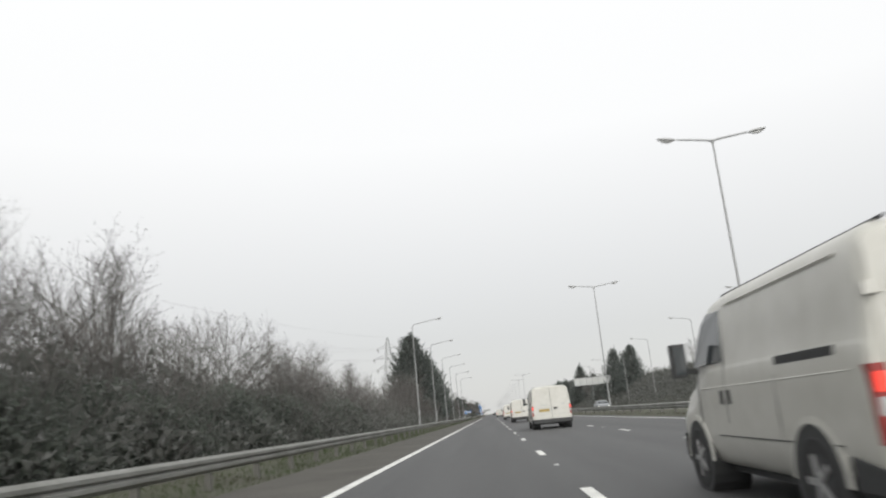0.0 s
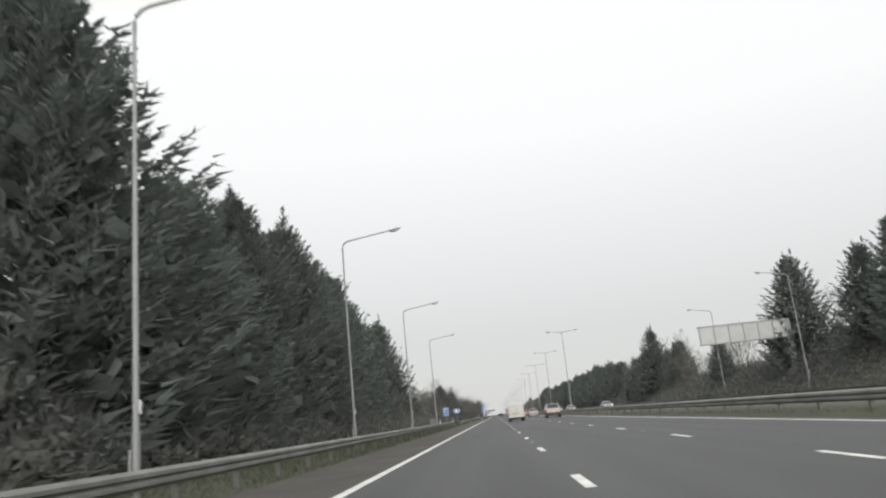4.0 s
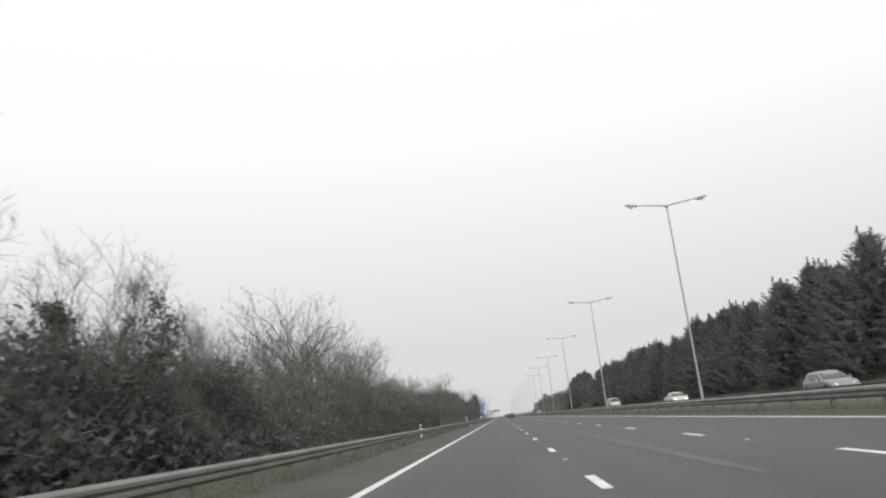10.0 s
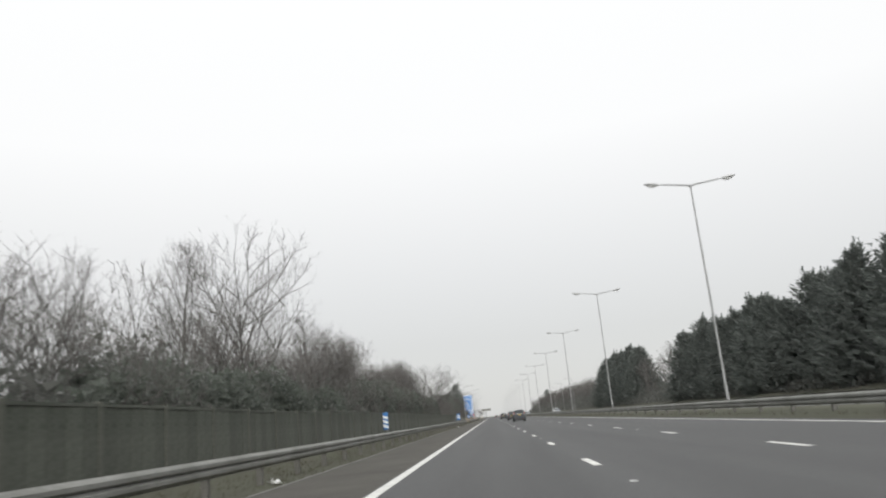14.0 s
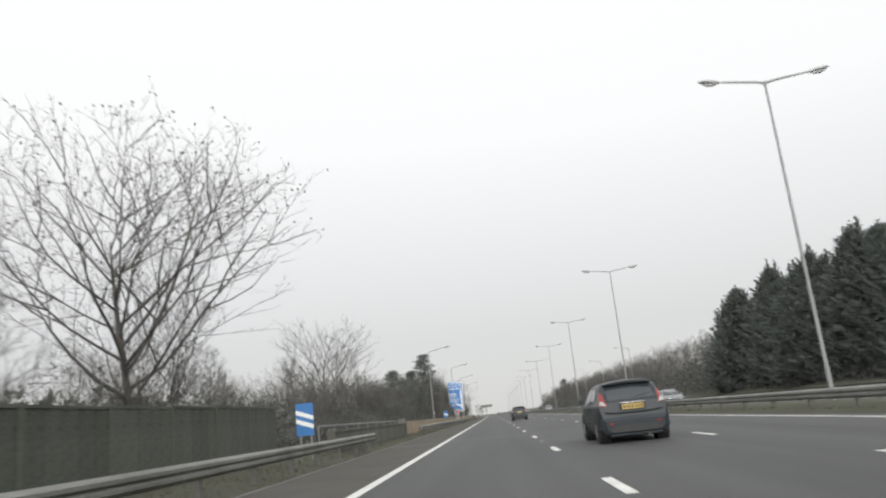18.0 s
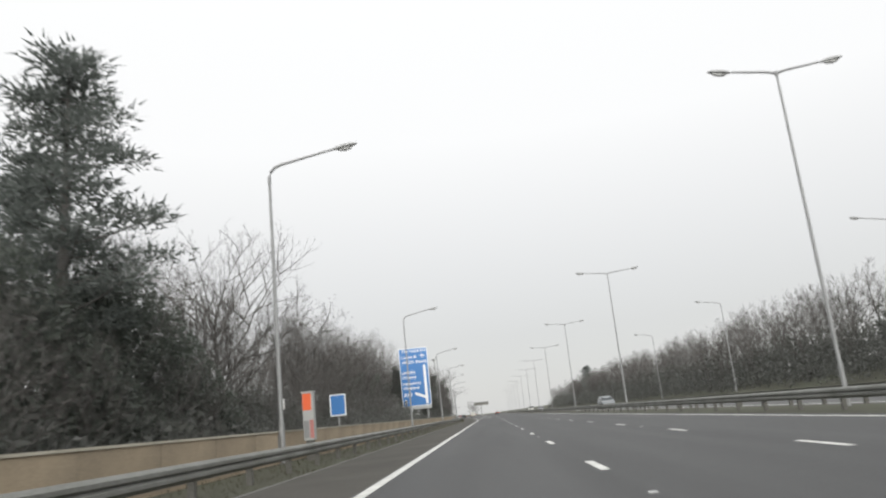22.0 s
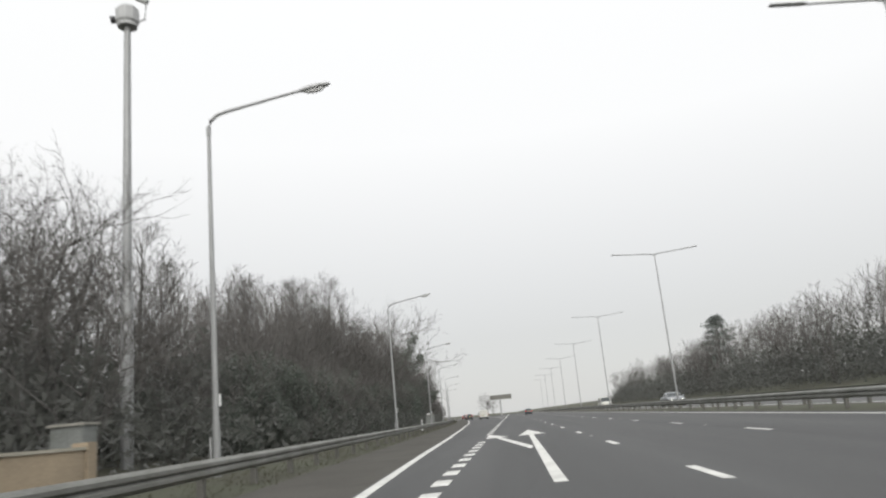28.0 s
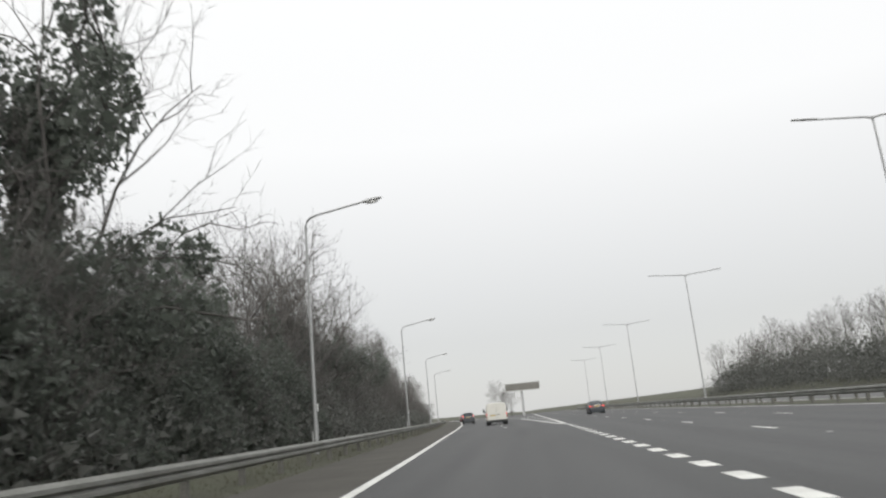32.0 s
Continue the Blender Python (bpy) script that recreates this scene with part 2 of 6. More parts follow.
xs_l = [-4000, -1500, -400, -120, -60, -40, -28, -20, -14, -10.5, -8, -6, -5, -4.3, -3.4, -2.6, 0]
xs_r = [4, 11.9, 12.6, 13.6, 14.6, 15.3, 20, 29, 30, 31, 32.5, 34, 37, 42, 50, 60, 100, 200, 500, 1500, 4000]
ys = [-4000, -1000, -300, -120] + steps(-80, 1180, 9) + [1300, 1500, 2000, 4000]
gv, gf = [], []
for y in ys:
    e = left_edge(min(y, 1180))
    for i, x in enumerate([x + e for x in xs_l] + xs_r):
        z = ground_z(x, min(y, 1180))
        if x < e - 4.5 or x > 31:
            z += 0.35 * noise.noise(Vector((x * 0.12, y * 0.09, 0)))
        gv.append((x, y, z))
nx = len(xs_l) + len(xs_r)
gf = [(j * nx + i, j * nx + i + 1, (j + 1) * nx + i + 1, (j + 1) * nx + i) for j in range(len(ys) - 1) for i in range(nx - 1)]
ground = tagged(mesh_object("ground", gv, gf, GRASS, smooth=True), "rough winter grass verge and earth banks", "ground", kind="structure")

# carriageways
road = Shape()
path = steps(START - 240, 1170, 12)
for a, b in zip(path[:-1], path[1:]):
    ea, eb = left_edge(a) - 0.16, left_edge(b) - 0.16
    road.add([(ea, a, 0), (12.0, a, 0), (12.0, b, 0), (eb, b, 0), (ea, a, -0.2), (12.0, a, -0.2), (12.0, b, -0.2), (eb, b, -0.2)],
             [(0, 1, 2, 3), (0, 3, 7, 4), (1, 5, 6, 2)])
road_main = tagged(road.put("road", ASPHALT), "worn grey asphalt motorway carriageway, slightly damp", "road", kind="structure")
shoulder = Shape()
for a, b in zip(path[:-1], path[1:]):
    la, lb = left_edge(a), left_edge(b)
    shoulder.add([(la - 2.62, a, 0), (la - 0.16, a, 0), (lb - 0.16, b, 0), (lb - 2.62, b, 0), (la - 2.62, a, -0.2), (lb - 2.62, b, -0.2)], [(0, 1, 2, 3), (0, 3, 5, 4)])
road_side = tagged(shoulder.put("hard_shoulder", SHOULDER), "narrow grimy asphalt hard shoulder beside the verge", "road", kind="structure")
far_road = Shape().box(15.2, 28.9, -300, 1170, -0.2, 0.0)
road_far = tagged(far_road.put("road_opposite", ASPHALT_OLD), "opposite asphalt carriageway beyond the central barrier", "road", kind="structure")


# painted lines
def line_strip(name, f, a, b, w, parent, d=10):
    s = Shape()
    p = steps(a, b, d)
    for y0, y1 in zip(p[:-1], p[1:]):
        x0, x1 = f(y0), f(y1)
        s.add([(x0 - w / 2, y0, 0.005), (x0 + w / 2, y0, 0.005), (x1 + w / 2, y1, 0.005), (x1 - w / 2, y1, 0.005)], [(0, 1, 2, 3)])
    return s.put(name, PAINT, parent)


line_strip("edge_line", left_edge, START - 200, 1160, 0.2, road_main)
line_strip("edge_line", lambda y: 11.32, START - 200, 1160, 0.2, road_main, 60)
line_strip("edge_line", lambda y: 15.9, START - 200, 1160, 0.2, road_far, 60)
line_strip("edge_line", lambda y: 26.9, START - 200, 1160, 0.2, road_far, 60)
dash = Shape().add([(-0.075, -1.0, 0.005), (0.075, -1.0, 0.005), (0.075, 1.0, 0.005), (-0.075, 1.0, 0.005)], [(0, 1, 2, 3)]).put("lane_dash", PAINT, road_main)
dash.matrix_basis = pose(3.65, 168.75 - 9.417 * 22, 0)
k = -21
while 168.75 + 9.417 * k < 1100:
    y = 168.75 + 9.417 * k
    share("lane_dash", dash, road_main, pose(3.65, y, 0))
    share("lane_dash", dash, road_main, pose(7.3, y, 0))
    k += 1
for x in (19.6, 23.3):
    for k in range(-5, 45):
        share("lane_dash", dash, road_far, pose(x, 20 * k, 0))
block = Shape().add([(-0.14, -0.5, 0.005), (0.14, -0.5, 0.005), (0.14, 0.5, 0.005), (-0.14, 0.5, 0.005)], [(0, 1, 2, 3)]).put("exit_lane_block", PAINT, road_main)
block.matrix_basis = pose(-0.04, 785, 0)
for k in [k for k in range(1, 82) if not 828 < 785 + 2 * k < 837]:
    share("exit_lane_block", block, road_main, pose(-0.04, 785 + 2 * k, 0))
line_strip("nose_line", lambda y: -0.04 + 0.0 * y, 950, 1150, 0.25, road_main, 40)
line_strip("nose_line", lambda y: float(np.interp(y, [950, 1010, 1150], [-0.3, -3.2, -19.0])), 950, 1150, 0.25, road_main, 10)
for k in range(14):
    y = 955 + 9.417 * k
    share("lane_dash", dash, road_main, pose(left_edge(y) + 3.75, y, 0, 0, 0, 6))
hatch = Shape()
for k in range(9):
    y, x0 = 968 + 9 * k, float(np.interp(968 + 9 * k, [950, 1010, 1150], [-0.3, -3.2, -19.0])) + 0.3
    hatch.add([(x0, y, 0.004), (-0.3, y - 2.5, 0.004), (-0.3, y - 1.6, 0.004), (x0, y + 0.9, 0.004)], [(0, 1, 2, 3)])
hatch.put("hatching", PAINT, road_main, "white hatching on the exit nose")
# pale channel along the verge, sealed slots in the lanes, joints at the bridge, reflective studs
line_strip("drain_channel", lambda y: left_edge(y) - 2.56, 330, 775, 0.07, road_side, 15).data.materials[0] = SEAM
slot = Shape()
for y0 in (223.2, 630.5):
    for x in (2.74, 4.52, 6.42, 8.3):
        slot.add([(x - 0.014, y0, 0.004), (x + 0.014, y0, 0.004), (x + 0.014, y0 + 8.2, 0.004), (x - 0.014, y0 + 8.2, 0.004)], [(0, 1, 2, 3)])
    for x in (4.52, 8.3):
        slot.add([(x - 1.78 * (x < 5), y0, 0.004), (x, y0, 0.004), (x, y0 + 0.03, 0.004), (x - 1.78 * (x < 5), y0 + 0.03, 0.004)], [(0, 1, 2, 3)])
slot.put("sealed_slot", SEAM, road_main, "thin pale sealed slots cut in the lanes")
patch = Shape()
prng = random.Random(4)
for x, y0, y1 in ((5.48, 252.5, 278.0), (5.52, 308.5, 338.0)):
    edge = [(y0 + (y1 - y0) * i / 24, 0.10 * min(1, i / 2, (24 - i) / 2) + prng.uniform(0.0, 0.025)) for i in range(25)]
    for (ya, wa), (yb, wb) in zip(edge[:-1], edge[1:]):
        patch.add([(x - wa, ya, 0.003), (x + wa, ya, 0.003), (x + wb, yb, 0.003), (x - wb, yb, 0.003)], [(0, 1, 2, 3)])
patch.put("repair_strip", REPAIR, road_main, "pale repaired strip along the lane")
joint = Shape()
for y0 in (329.8, 568.3, 591.5):
    joint.add([(-2.5, y0, 0.004), (11.9, y0, 0.004), (11.9, y0 + 0.16, 0.004), (-2.5, y0 + 0.16, 0.004)], [(0, 1, 2, 3)])
joint.put("expansion_joint", SEAM, road_main, "pale transverse joint across the carriageway")
stud = Shape().box(-0.05, 0.05, -0.06, 0.06, 0.0, 0.016).put("road_stud", LENS, road_main, "reflective road stud")
stud.matrix_basis = pose(3.65, 168.75 + 9.417 * 1.55, 0)
for k in range(-9, 48):
    for x in (3.65, 7.3):
        if (k, x) != (0, 3.65):
            share("road_stud", stud, road_main, pose(x, 168.75 + 9.417 * (2 * k + 1.55), 0))
arrow = Shape()
for pts in ([(1.66, 809.5), (1.86, 809.5), (2.0, 830.78), (1.80, 830.74)], [(1.36, 830.7), (2.49, 830.9), (1.95, 839.2)],
            [(1.60, 819.2), (1.70, 820.8), (0.62, 830.85), (0.40, 830.76)], [(0.02, 830.6), (0.95, 831.0), (-0.05, 836.1)]):
    arrow.add([(x, y, 0.006) for x, y in pts], [tuple(range(len(pts)))])
arrow.put("deflection_arrow", PAINT, road_main, "white painted lane arrow forking to the exit lane")

# ---------------------------------------------------------------- safety barriers
BEAM = [(0.0, 0.33), (0.035, 0.31), (0.09, 0.27), (0.09, 0.21), (0.025, 0.17), (0.09, 0.13), (0.09, 0.07), (0.035, 0.03), (0.0, 0.0),
        (-0.02, 0.0), (0.02, 0.04), (0.07, 0.08), (0.07, 0.12), (0.005, 0.17), (0.07, 0.22), (0.07, 0.26), (0.02, 0.30), (-0.02, 0.33)]
post_mesh = Shape().box(-0.16, -0.03, -0.06, 0.06, -0.1, 0.62)


def barrier(a, b, x_of, z_top, facing, label, ramp_a=False, ramp_b=False, gap=3.2):
    ob = thing("safety_barrier", label, "barrier", pose(x_of(a), a, 0), "roadside safety barriers")
    prof = [(p[0] * facing, p[1] - 0.33) for p in BEAM]
    pts = []
    for y in steps(a, b, 8):
        z = z_top
        pts.append((x_of(y) - x_of(a), y - a, z))
    if ramp_b:
        L = b - a
        pts = [p for p in pts if p[1] < L - 9] + [(x_of(b) - x_of(a), L - 8, z_top), (x_of(b) - x_of(a) - 0.2, L - 3, z_top - 0.2), (x_of(b) - x_of(a) - 0.3, L, z_top - 0.42)]
    if ramp_a:
        pts = [(-0.3, 0, z_top - 0.42), (-0.15, 4, z_top - 0.2), (0, 9, z_top)] + [p for p in pts if p[1] > 10]
    Shape().sweep(prof, pts).put("beam", RAIL, ob)
    first = None
    for i, y in enumerate(steps(a + 1, b - 1, gap)):
        low = (ramp_b and y > b - 7) or (ramp_a and y < a + 7)
        m = pose(x_of(y) - x_of(a), y - a, (-0.25 if low else 0) + z_top - 0.7, 0, 0, 0 if facing > 0 else 180)
        if first is None:
            first = post_mesh.put("post", POST, ob)
            first.matrix_basis = m
        else:
            share("post", first, ob, m)
    return ob


def left_rail(y):
    return left_edge(y) - 3.25


barrier(-40, 231, left_rail, 0.70, 1, "galvanised steel crash barrier on short posts in the grass verge", ramp_b=True)
barrier(245, 570, left_rail, 0.70, 1, "weathered steel crash barrier with a ramped end in the verge", ramp_a=True)
barrier(591, 1120, left_rail, 0.68, 1, "weathered steel crash barrier in front of the tan wall and woodland")
for a, b in ((-40, 290), (290, 620), (620, 900), (900, 1120)):
    barrier(a, b - 0.02, lambda y: 12.45, 0.72, -1, "grey steel central reservation crash barrier on posts")
    barrier(a, b - 0.02, lambda y: 14.85, 0.72, 1, "grey steel crash barrier facing the opposite carriageway")


# ---------------------------------------------------------------- lamp columns
def column_shape(h, r0=0.075, r1=0.045):
    return Shape().tube([(0, 0, -0.3), (0, 0, 1.3), (0, 0, 1.4), (0, 0, h)], [r0 * 1.25, r0 * 1.25, r0, r1], 10)


def lantern(parent, at, facing, long=0.75, tilt=8, flat=False):
    s = Shape()
    rings = [(0.0, 0.045, 0.045), (0.12, 0.09, 0.065), (0.3, 0.135, 0.082), (0.5, 0.14, 0.078), (0.68, 0.10, 0.055), (0.78, 0.04, 0.022)]
    if flat:
        rings = [(0.0, 0.05, 0.04), (0.15, 0.11, 0.045), (1.0, 0.11, 0.045), (1.1, 0.08, 0.03)]
    n = 8
    for i, (d, w, hh) in enumerate(rings):
        for j in range(n):
            a = 2 * math.pi * (j + 0.5) / n
            s.v.append((facing * d, w * math.cos(a), hh * math.sin(a) + d * math.tan(radians(tilt))))
    for i in range(len(rings) - 1):
        for j in range(n):
            s.f.append((i * n + j, i * n + (j + 1) % n, (i + 1) * n + (j + 1) % n, (i + 1) * n + j))
    s.f += [tuple(range(n)), tuple(range((len(rings) - 1) * n, len(rings) * n))]
    head = s.put("lantern", LANTERN, parent, "grey road lantern", True)
    head.matrix_basis = pose(*at)
    if not flat:
        Shape().tube([(facing * 0.14, 0, -0.05), (facing * 0.22, 0, -0.055), (facing * 0.40, 0, -0.04), (facing * 0.56, 0, -0.01), (facing * 0.64, 0, 0.02)], [0.02, 0.055, 0.07, 0.055, 0.02], 8).put("bowl", LENS, head, "pale plastic lantern bowl", True)
    return head


def single_lamp(h, reach, label, facing=1):
    ob = thing("street_lamp", label, "street lamp", group="single arm motorway lamps")
    column_shape(h - 1.05).put("column", STEEL, ob, smooth=True)
    pts = [(0, 0, h - 1.05), (0, 0, h - 0.8), (facing * 0.06, 0, h - 0.62), (facing * 0.2, 0, h - 0.48), (facing * 0.42, 0, h - 0.40), (facing * (reach - 0.6), 0, h - 0.06)]
    Shape().tube(pts, [0.06, 0.055, 0.05, 0.048, 0.045, 0.035], 8).put("bracket", STEEL, ob, smooth=True)
    lantern(ob, (facing * (reach - 0.62), 0, h - 0.06), facing)
    Shape().box(-0.135, -0.10, -0.07, 0.07, 0.4, 1.0).put("door", LANTERN, ob)
    Shape().box(0.095, 0.11, -0.06, 0.06, 1.75, 2.05).put("number_tag", WHITE, ob, "small pale plate")
    return ob


def twin_lamp(h, span, label, flat=False):
    ob = thing("twin_street_lamp", label, "street lamp", group="twin arm lamps on the central reservation")
    column_shape(h - 0.25, 0.068, 0.038).put("column", STEEL, ob, smooth=True)
    for s in (-1, 1):
        Shape().tube([(0, 0, h - 0.32), (s * 0.3, 0, h - 0.24), (s * (span - 0.55), 0, h - 0.08)], [0.05, 0.045, 0.035], 8).put("bracket", STEEL, ob, smooth=True)
        lantern(ob, (s * (span - (0.5 if not flat else 0.75)), 0, h - 0.08), s, tilt=5 if flat else 8, flat=flat)
    Shape().tube([(0, 0, h - 0.42), (0, 0, h - 0.24)], [0.06, 0.055], 8).put("cap", STEEL, ob)
    return ob


LEFT_A = [83.8, 109.6, 136.5, 162.2, 191.5, 220.9]
LEFT_B = [632.3, 668.8, 707.8, 747.8, 783.2, 817.3, 853.1, 891.4, 930.3, 969.2, 1008, 1047]
lampA = single_lamp(12.2, 3.4, "tall galvanised lamp column with one curved arm behind the barrier")
lampA.matrix_basis = pose(-5.35, LEFT_A[0], 0.05)
for y in LEFT_A[1:]:
    copy_thing(lampA, pose(-5.35, y, 0.05))
lampB = single_lamp(10.15, 2.85, "grey lamp column with one rising arm beside the tan wall")
lampB.matrix_basis = pose(left_edge(LEFT_B[0]) - 5.4, LEFT_B[0], 0)
for y in LEFT_B[1:]:
    if y == 817.3:
        copy_thing(lampB, pose(-6.25, y, 0.1) @ Matrix.Diagonal((1.16, 1, 1.0, 1)))
    else:
        copy_thing(lampB, pose(left_edge(y) - 4.42, y, 0) @ Matrix.Diagonal((1.1 if y > 850 else 1, 1, 1, 1)))
lampR = single_lamp(12.1, 3.1, "tall lamp column with one arm beyond the opposite carriageway", -1)
RIGHT = [82.5, 109.5, 140, 167, 195, 222, 700, 742, 783]
lampR.matrix_basis = pose(33.2, RIGHT[0], 0.2)
for y in RIGHT[1:]:
    copy_thing(lampR, pose(33.2, y, 0.2))
TWIN_A = [31.1, 69.3, 229.0, 266.1, 303.7, 341.4, 378.8, 416.8, 455.5, 490.7, 526, 561.6, 598.5, 634.7, 670.7]
TWIN_B = [709.4, 746.9, 784.1]
TWIN_C = [819.5, 855.5, 893.9, 932.4, 969.8, 1009.2, 1048, 1086]
for rows, span, flat, label in ((TWIN_A, 2.1, False, "twin armed galvanised lamp column between the central barriers"),
                                (TWIN_B, 2.45, False, "wide twin armed lamp column between the central barriers"),
                                (TWIN_C, 2.95, True, "twin armed column with flat slim lanterns between the central barriers")):
    first = twin_lamp(11.95, span, label, flat)
    first.matrix_basis = pose(13.5, rows[0], 0.1)
    for y in rows[1:]:
        copy_thing(first, pose(13.5, y, 0.1))


# ---------------------------------------------------------------- roadside walls and fence
def walls():
    # board fence beside the verge
    fence = thing("panel_fence", "weathered grey-brown boarded fence streaked with green algae", "fence", pose(-5.5, 397, 0))
    board = Shape().box(-0.03, 0.03, 0.0, 0.228, 0.05, 1.80)
    cap = Shape().box(-0.05, 0.05, 0, 2.9, 1.80, 1.86)
    fpost = Shape().box(-0.07, 0.07, -0.07, 0.07, 0, 1.9)
    b0 = c0 = p0 = None
    rng = random.Random(4)
    n = 57
    for i in range(n):
        y = i * 2.9
        dz = 0.12 * i / n + 0.03 * math.sin(i * 0.7)
        if c0 is None:
            c0, p0 = cap.put("rail", PANEL, fence), fpost.put("post", FENCEPOST, fence)
            c0.matrix_basis, p0.matrix_basis = pose(0, y, dz), pose(0, y, dz)
        else:
            share("rail", c0, fence, pose(0, y, dz))
            share("post", p0, fence, pose(0, y, dz))
        for j in range(5):
            m = pose(rng.uniform(-0.008, 0.008), y + 0.09 + j * 0.56, dz + rng.uniform(-0.02, 0.0)) @ Matrix.Diagonal((1, 2.4, 1, 1))
            if b0 is None:
                b0 = board.put("board", PANEL, fence)
                b0.matrix_basis = m
            else:
                share("board", b0, fence, m)
    # concrete parapet of the small bridge
    par = thing("bridge_parapet", "stained grey concrete bridge parapet with a metal handrail", "parapet", pose(-4.35, 566, 0))
    slab = Shape().box(-0.16, 0.16, 0.01, 2.99, -0.1, 0.92)
    cope = Shape().box(-0.21, 0.21, 0.0, 3.0, 0.92, 0.99)
    s0 = slab.put("panel", STAINED, par)
    k0 = cope.put("coping", STAINED, par)
    for i in range(1, 8):
        share("panel", s0, par, pose(0, 3 * i, 0))
        share("coping", k0, par, pose(0, 3 * i, 0))
    Shape().box(-0.35, 0.22, 24, 24.6, -0.1, 1.32).put("end_pillar", STAINED, par)
    Shape().tube([(-0.5, 0, 1.22), (-0.5, 24, 1.22)], [0.035, 0.035], 8).put("handrail", STEEL, par)
    q0 = Shape().tube([(-0.5, 0, 0), (-0.5, 0, 1.22)], [0.03, 0.03], 6).put("baluster", STEEL, par)
    for i in range(1, 9):
        share("baluster", q0, par, pose(0, 3 * i, 0))
    # tan wall of cast panels
    tan = thing("tan_wall", "low tan concrete panel wall with a thin coping, streaked by damp", "wall", pose(0, 0, 0))
    seg = Shape().box(-0.09, 0.09, 0.008, 2.992, -0.2, 1.06)
    top = Shape().box(-0.12, 0.12, 0.0, 3.0, 1.06, 1.11)
    a0 = t0 = None
    for i in range(73):
        y = 591.5 + 3 * i
        e0, e1 = left_edge(y) - 4.62, left_edge(y + 3) - 4.62
        m = pose(e0, y, 0.0, 0, 0, math.degrees(math.atan2(e0 - e1, 3.0)))
        if a0 is None:
            a0, t0 = seg.put("panel", TAN, tan), top.put("coping", COPING, tan)
            a0.matrix_basis = t0.matrix_basis = m
        else:
            share("panel", a0, tan, m)
            share("coping", t0, tan, m)
    e = left_edge(810.5) - 4.62
    Shape().box(e - 0.14, e + 0.14, 810.5, 810.75, -0.2, 1.18).put("end_pillar", TAN, tan)


walls()


# ---------------------------------------------------------------- signs
def lettering(text, size, parent, material, at):
    """Raised letters facing -y, with their left end at the place given."""
    cu = bpy.data.curves.new("letters", "FONT")
    cu.body, cu.size, cu.extrude, cu.resolution_u = text, size, 0.004, 3
    cu.offset = size * 0.018
    tmp = new("letters", cu)
    me = bpy.data.meshes.new_from_object(tmp.evaluated_get(bpy.context.evaluated_depsgraph_get()))
    bpy.data.objects.remove(tmp)
    me.materials.clear()
    me.materials.append(material)
    ob = new("lettering", me)
    ob.parent = parent
    w = max((v.co.x for v in me.vertices), default=1)
    ob.matrix_basis = pose(at[0], at[1], at[2], 90, 0, 0)
    return ob, w


def fitted(text, size, u0, u1, zc, W, parent, y):
    ob, w = lettering(text, size, parent, WHITE, (0, 0, 0))
    ob.matrix_basis = pose(u0 * W, y, zc - size * 0.35, 90, 0, 0) @ Matrix.Diagonal(((u1 - u0) * W / w, 1, 1, 1))


def round_rect(w, h, r, n=4, x0=0.0, z0=0.0):
    pts = []
    for cx, cz, a0 in ((w - r, h - r, 0), (r, h - r, 90), (r, r, 180), (w - r, r, 270)):
        for i in range(n + 1):
            a = radians(a0 + 90 * i / n)
            pts.append((x0 + cx + r * math.cos(a), z0 + cz + r * math.sin(a)))
    return pts


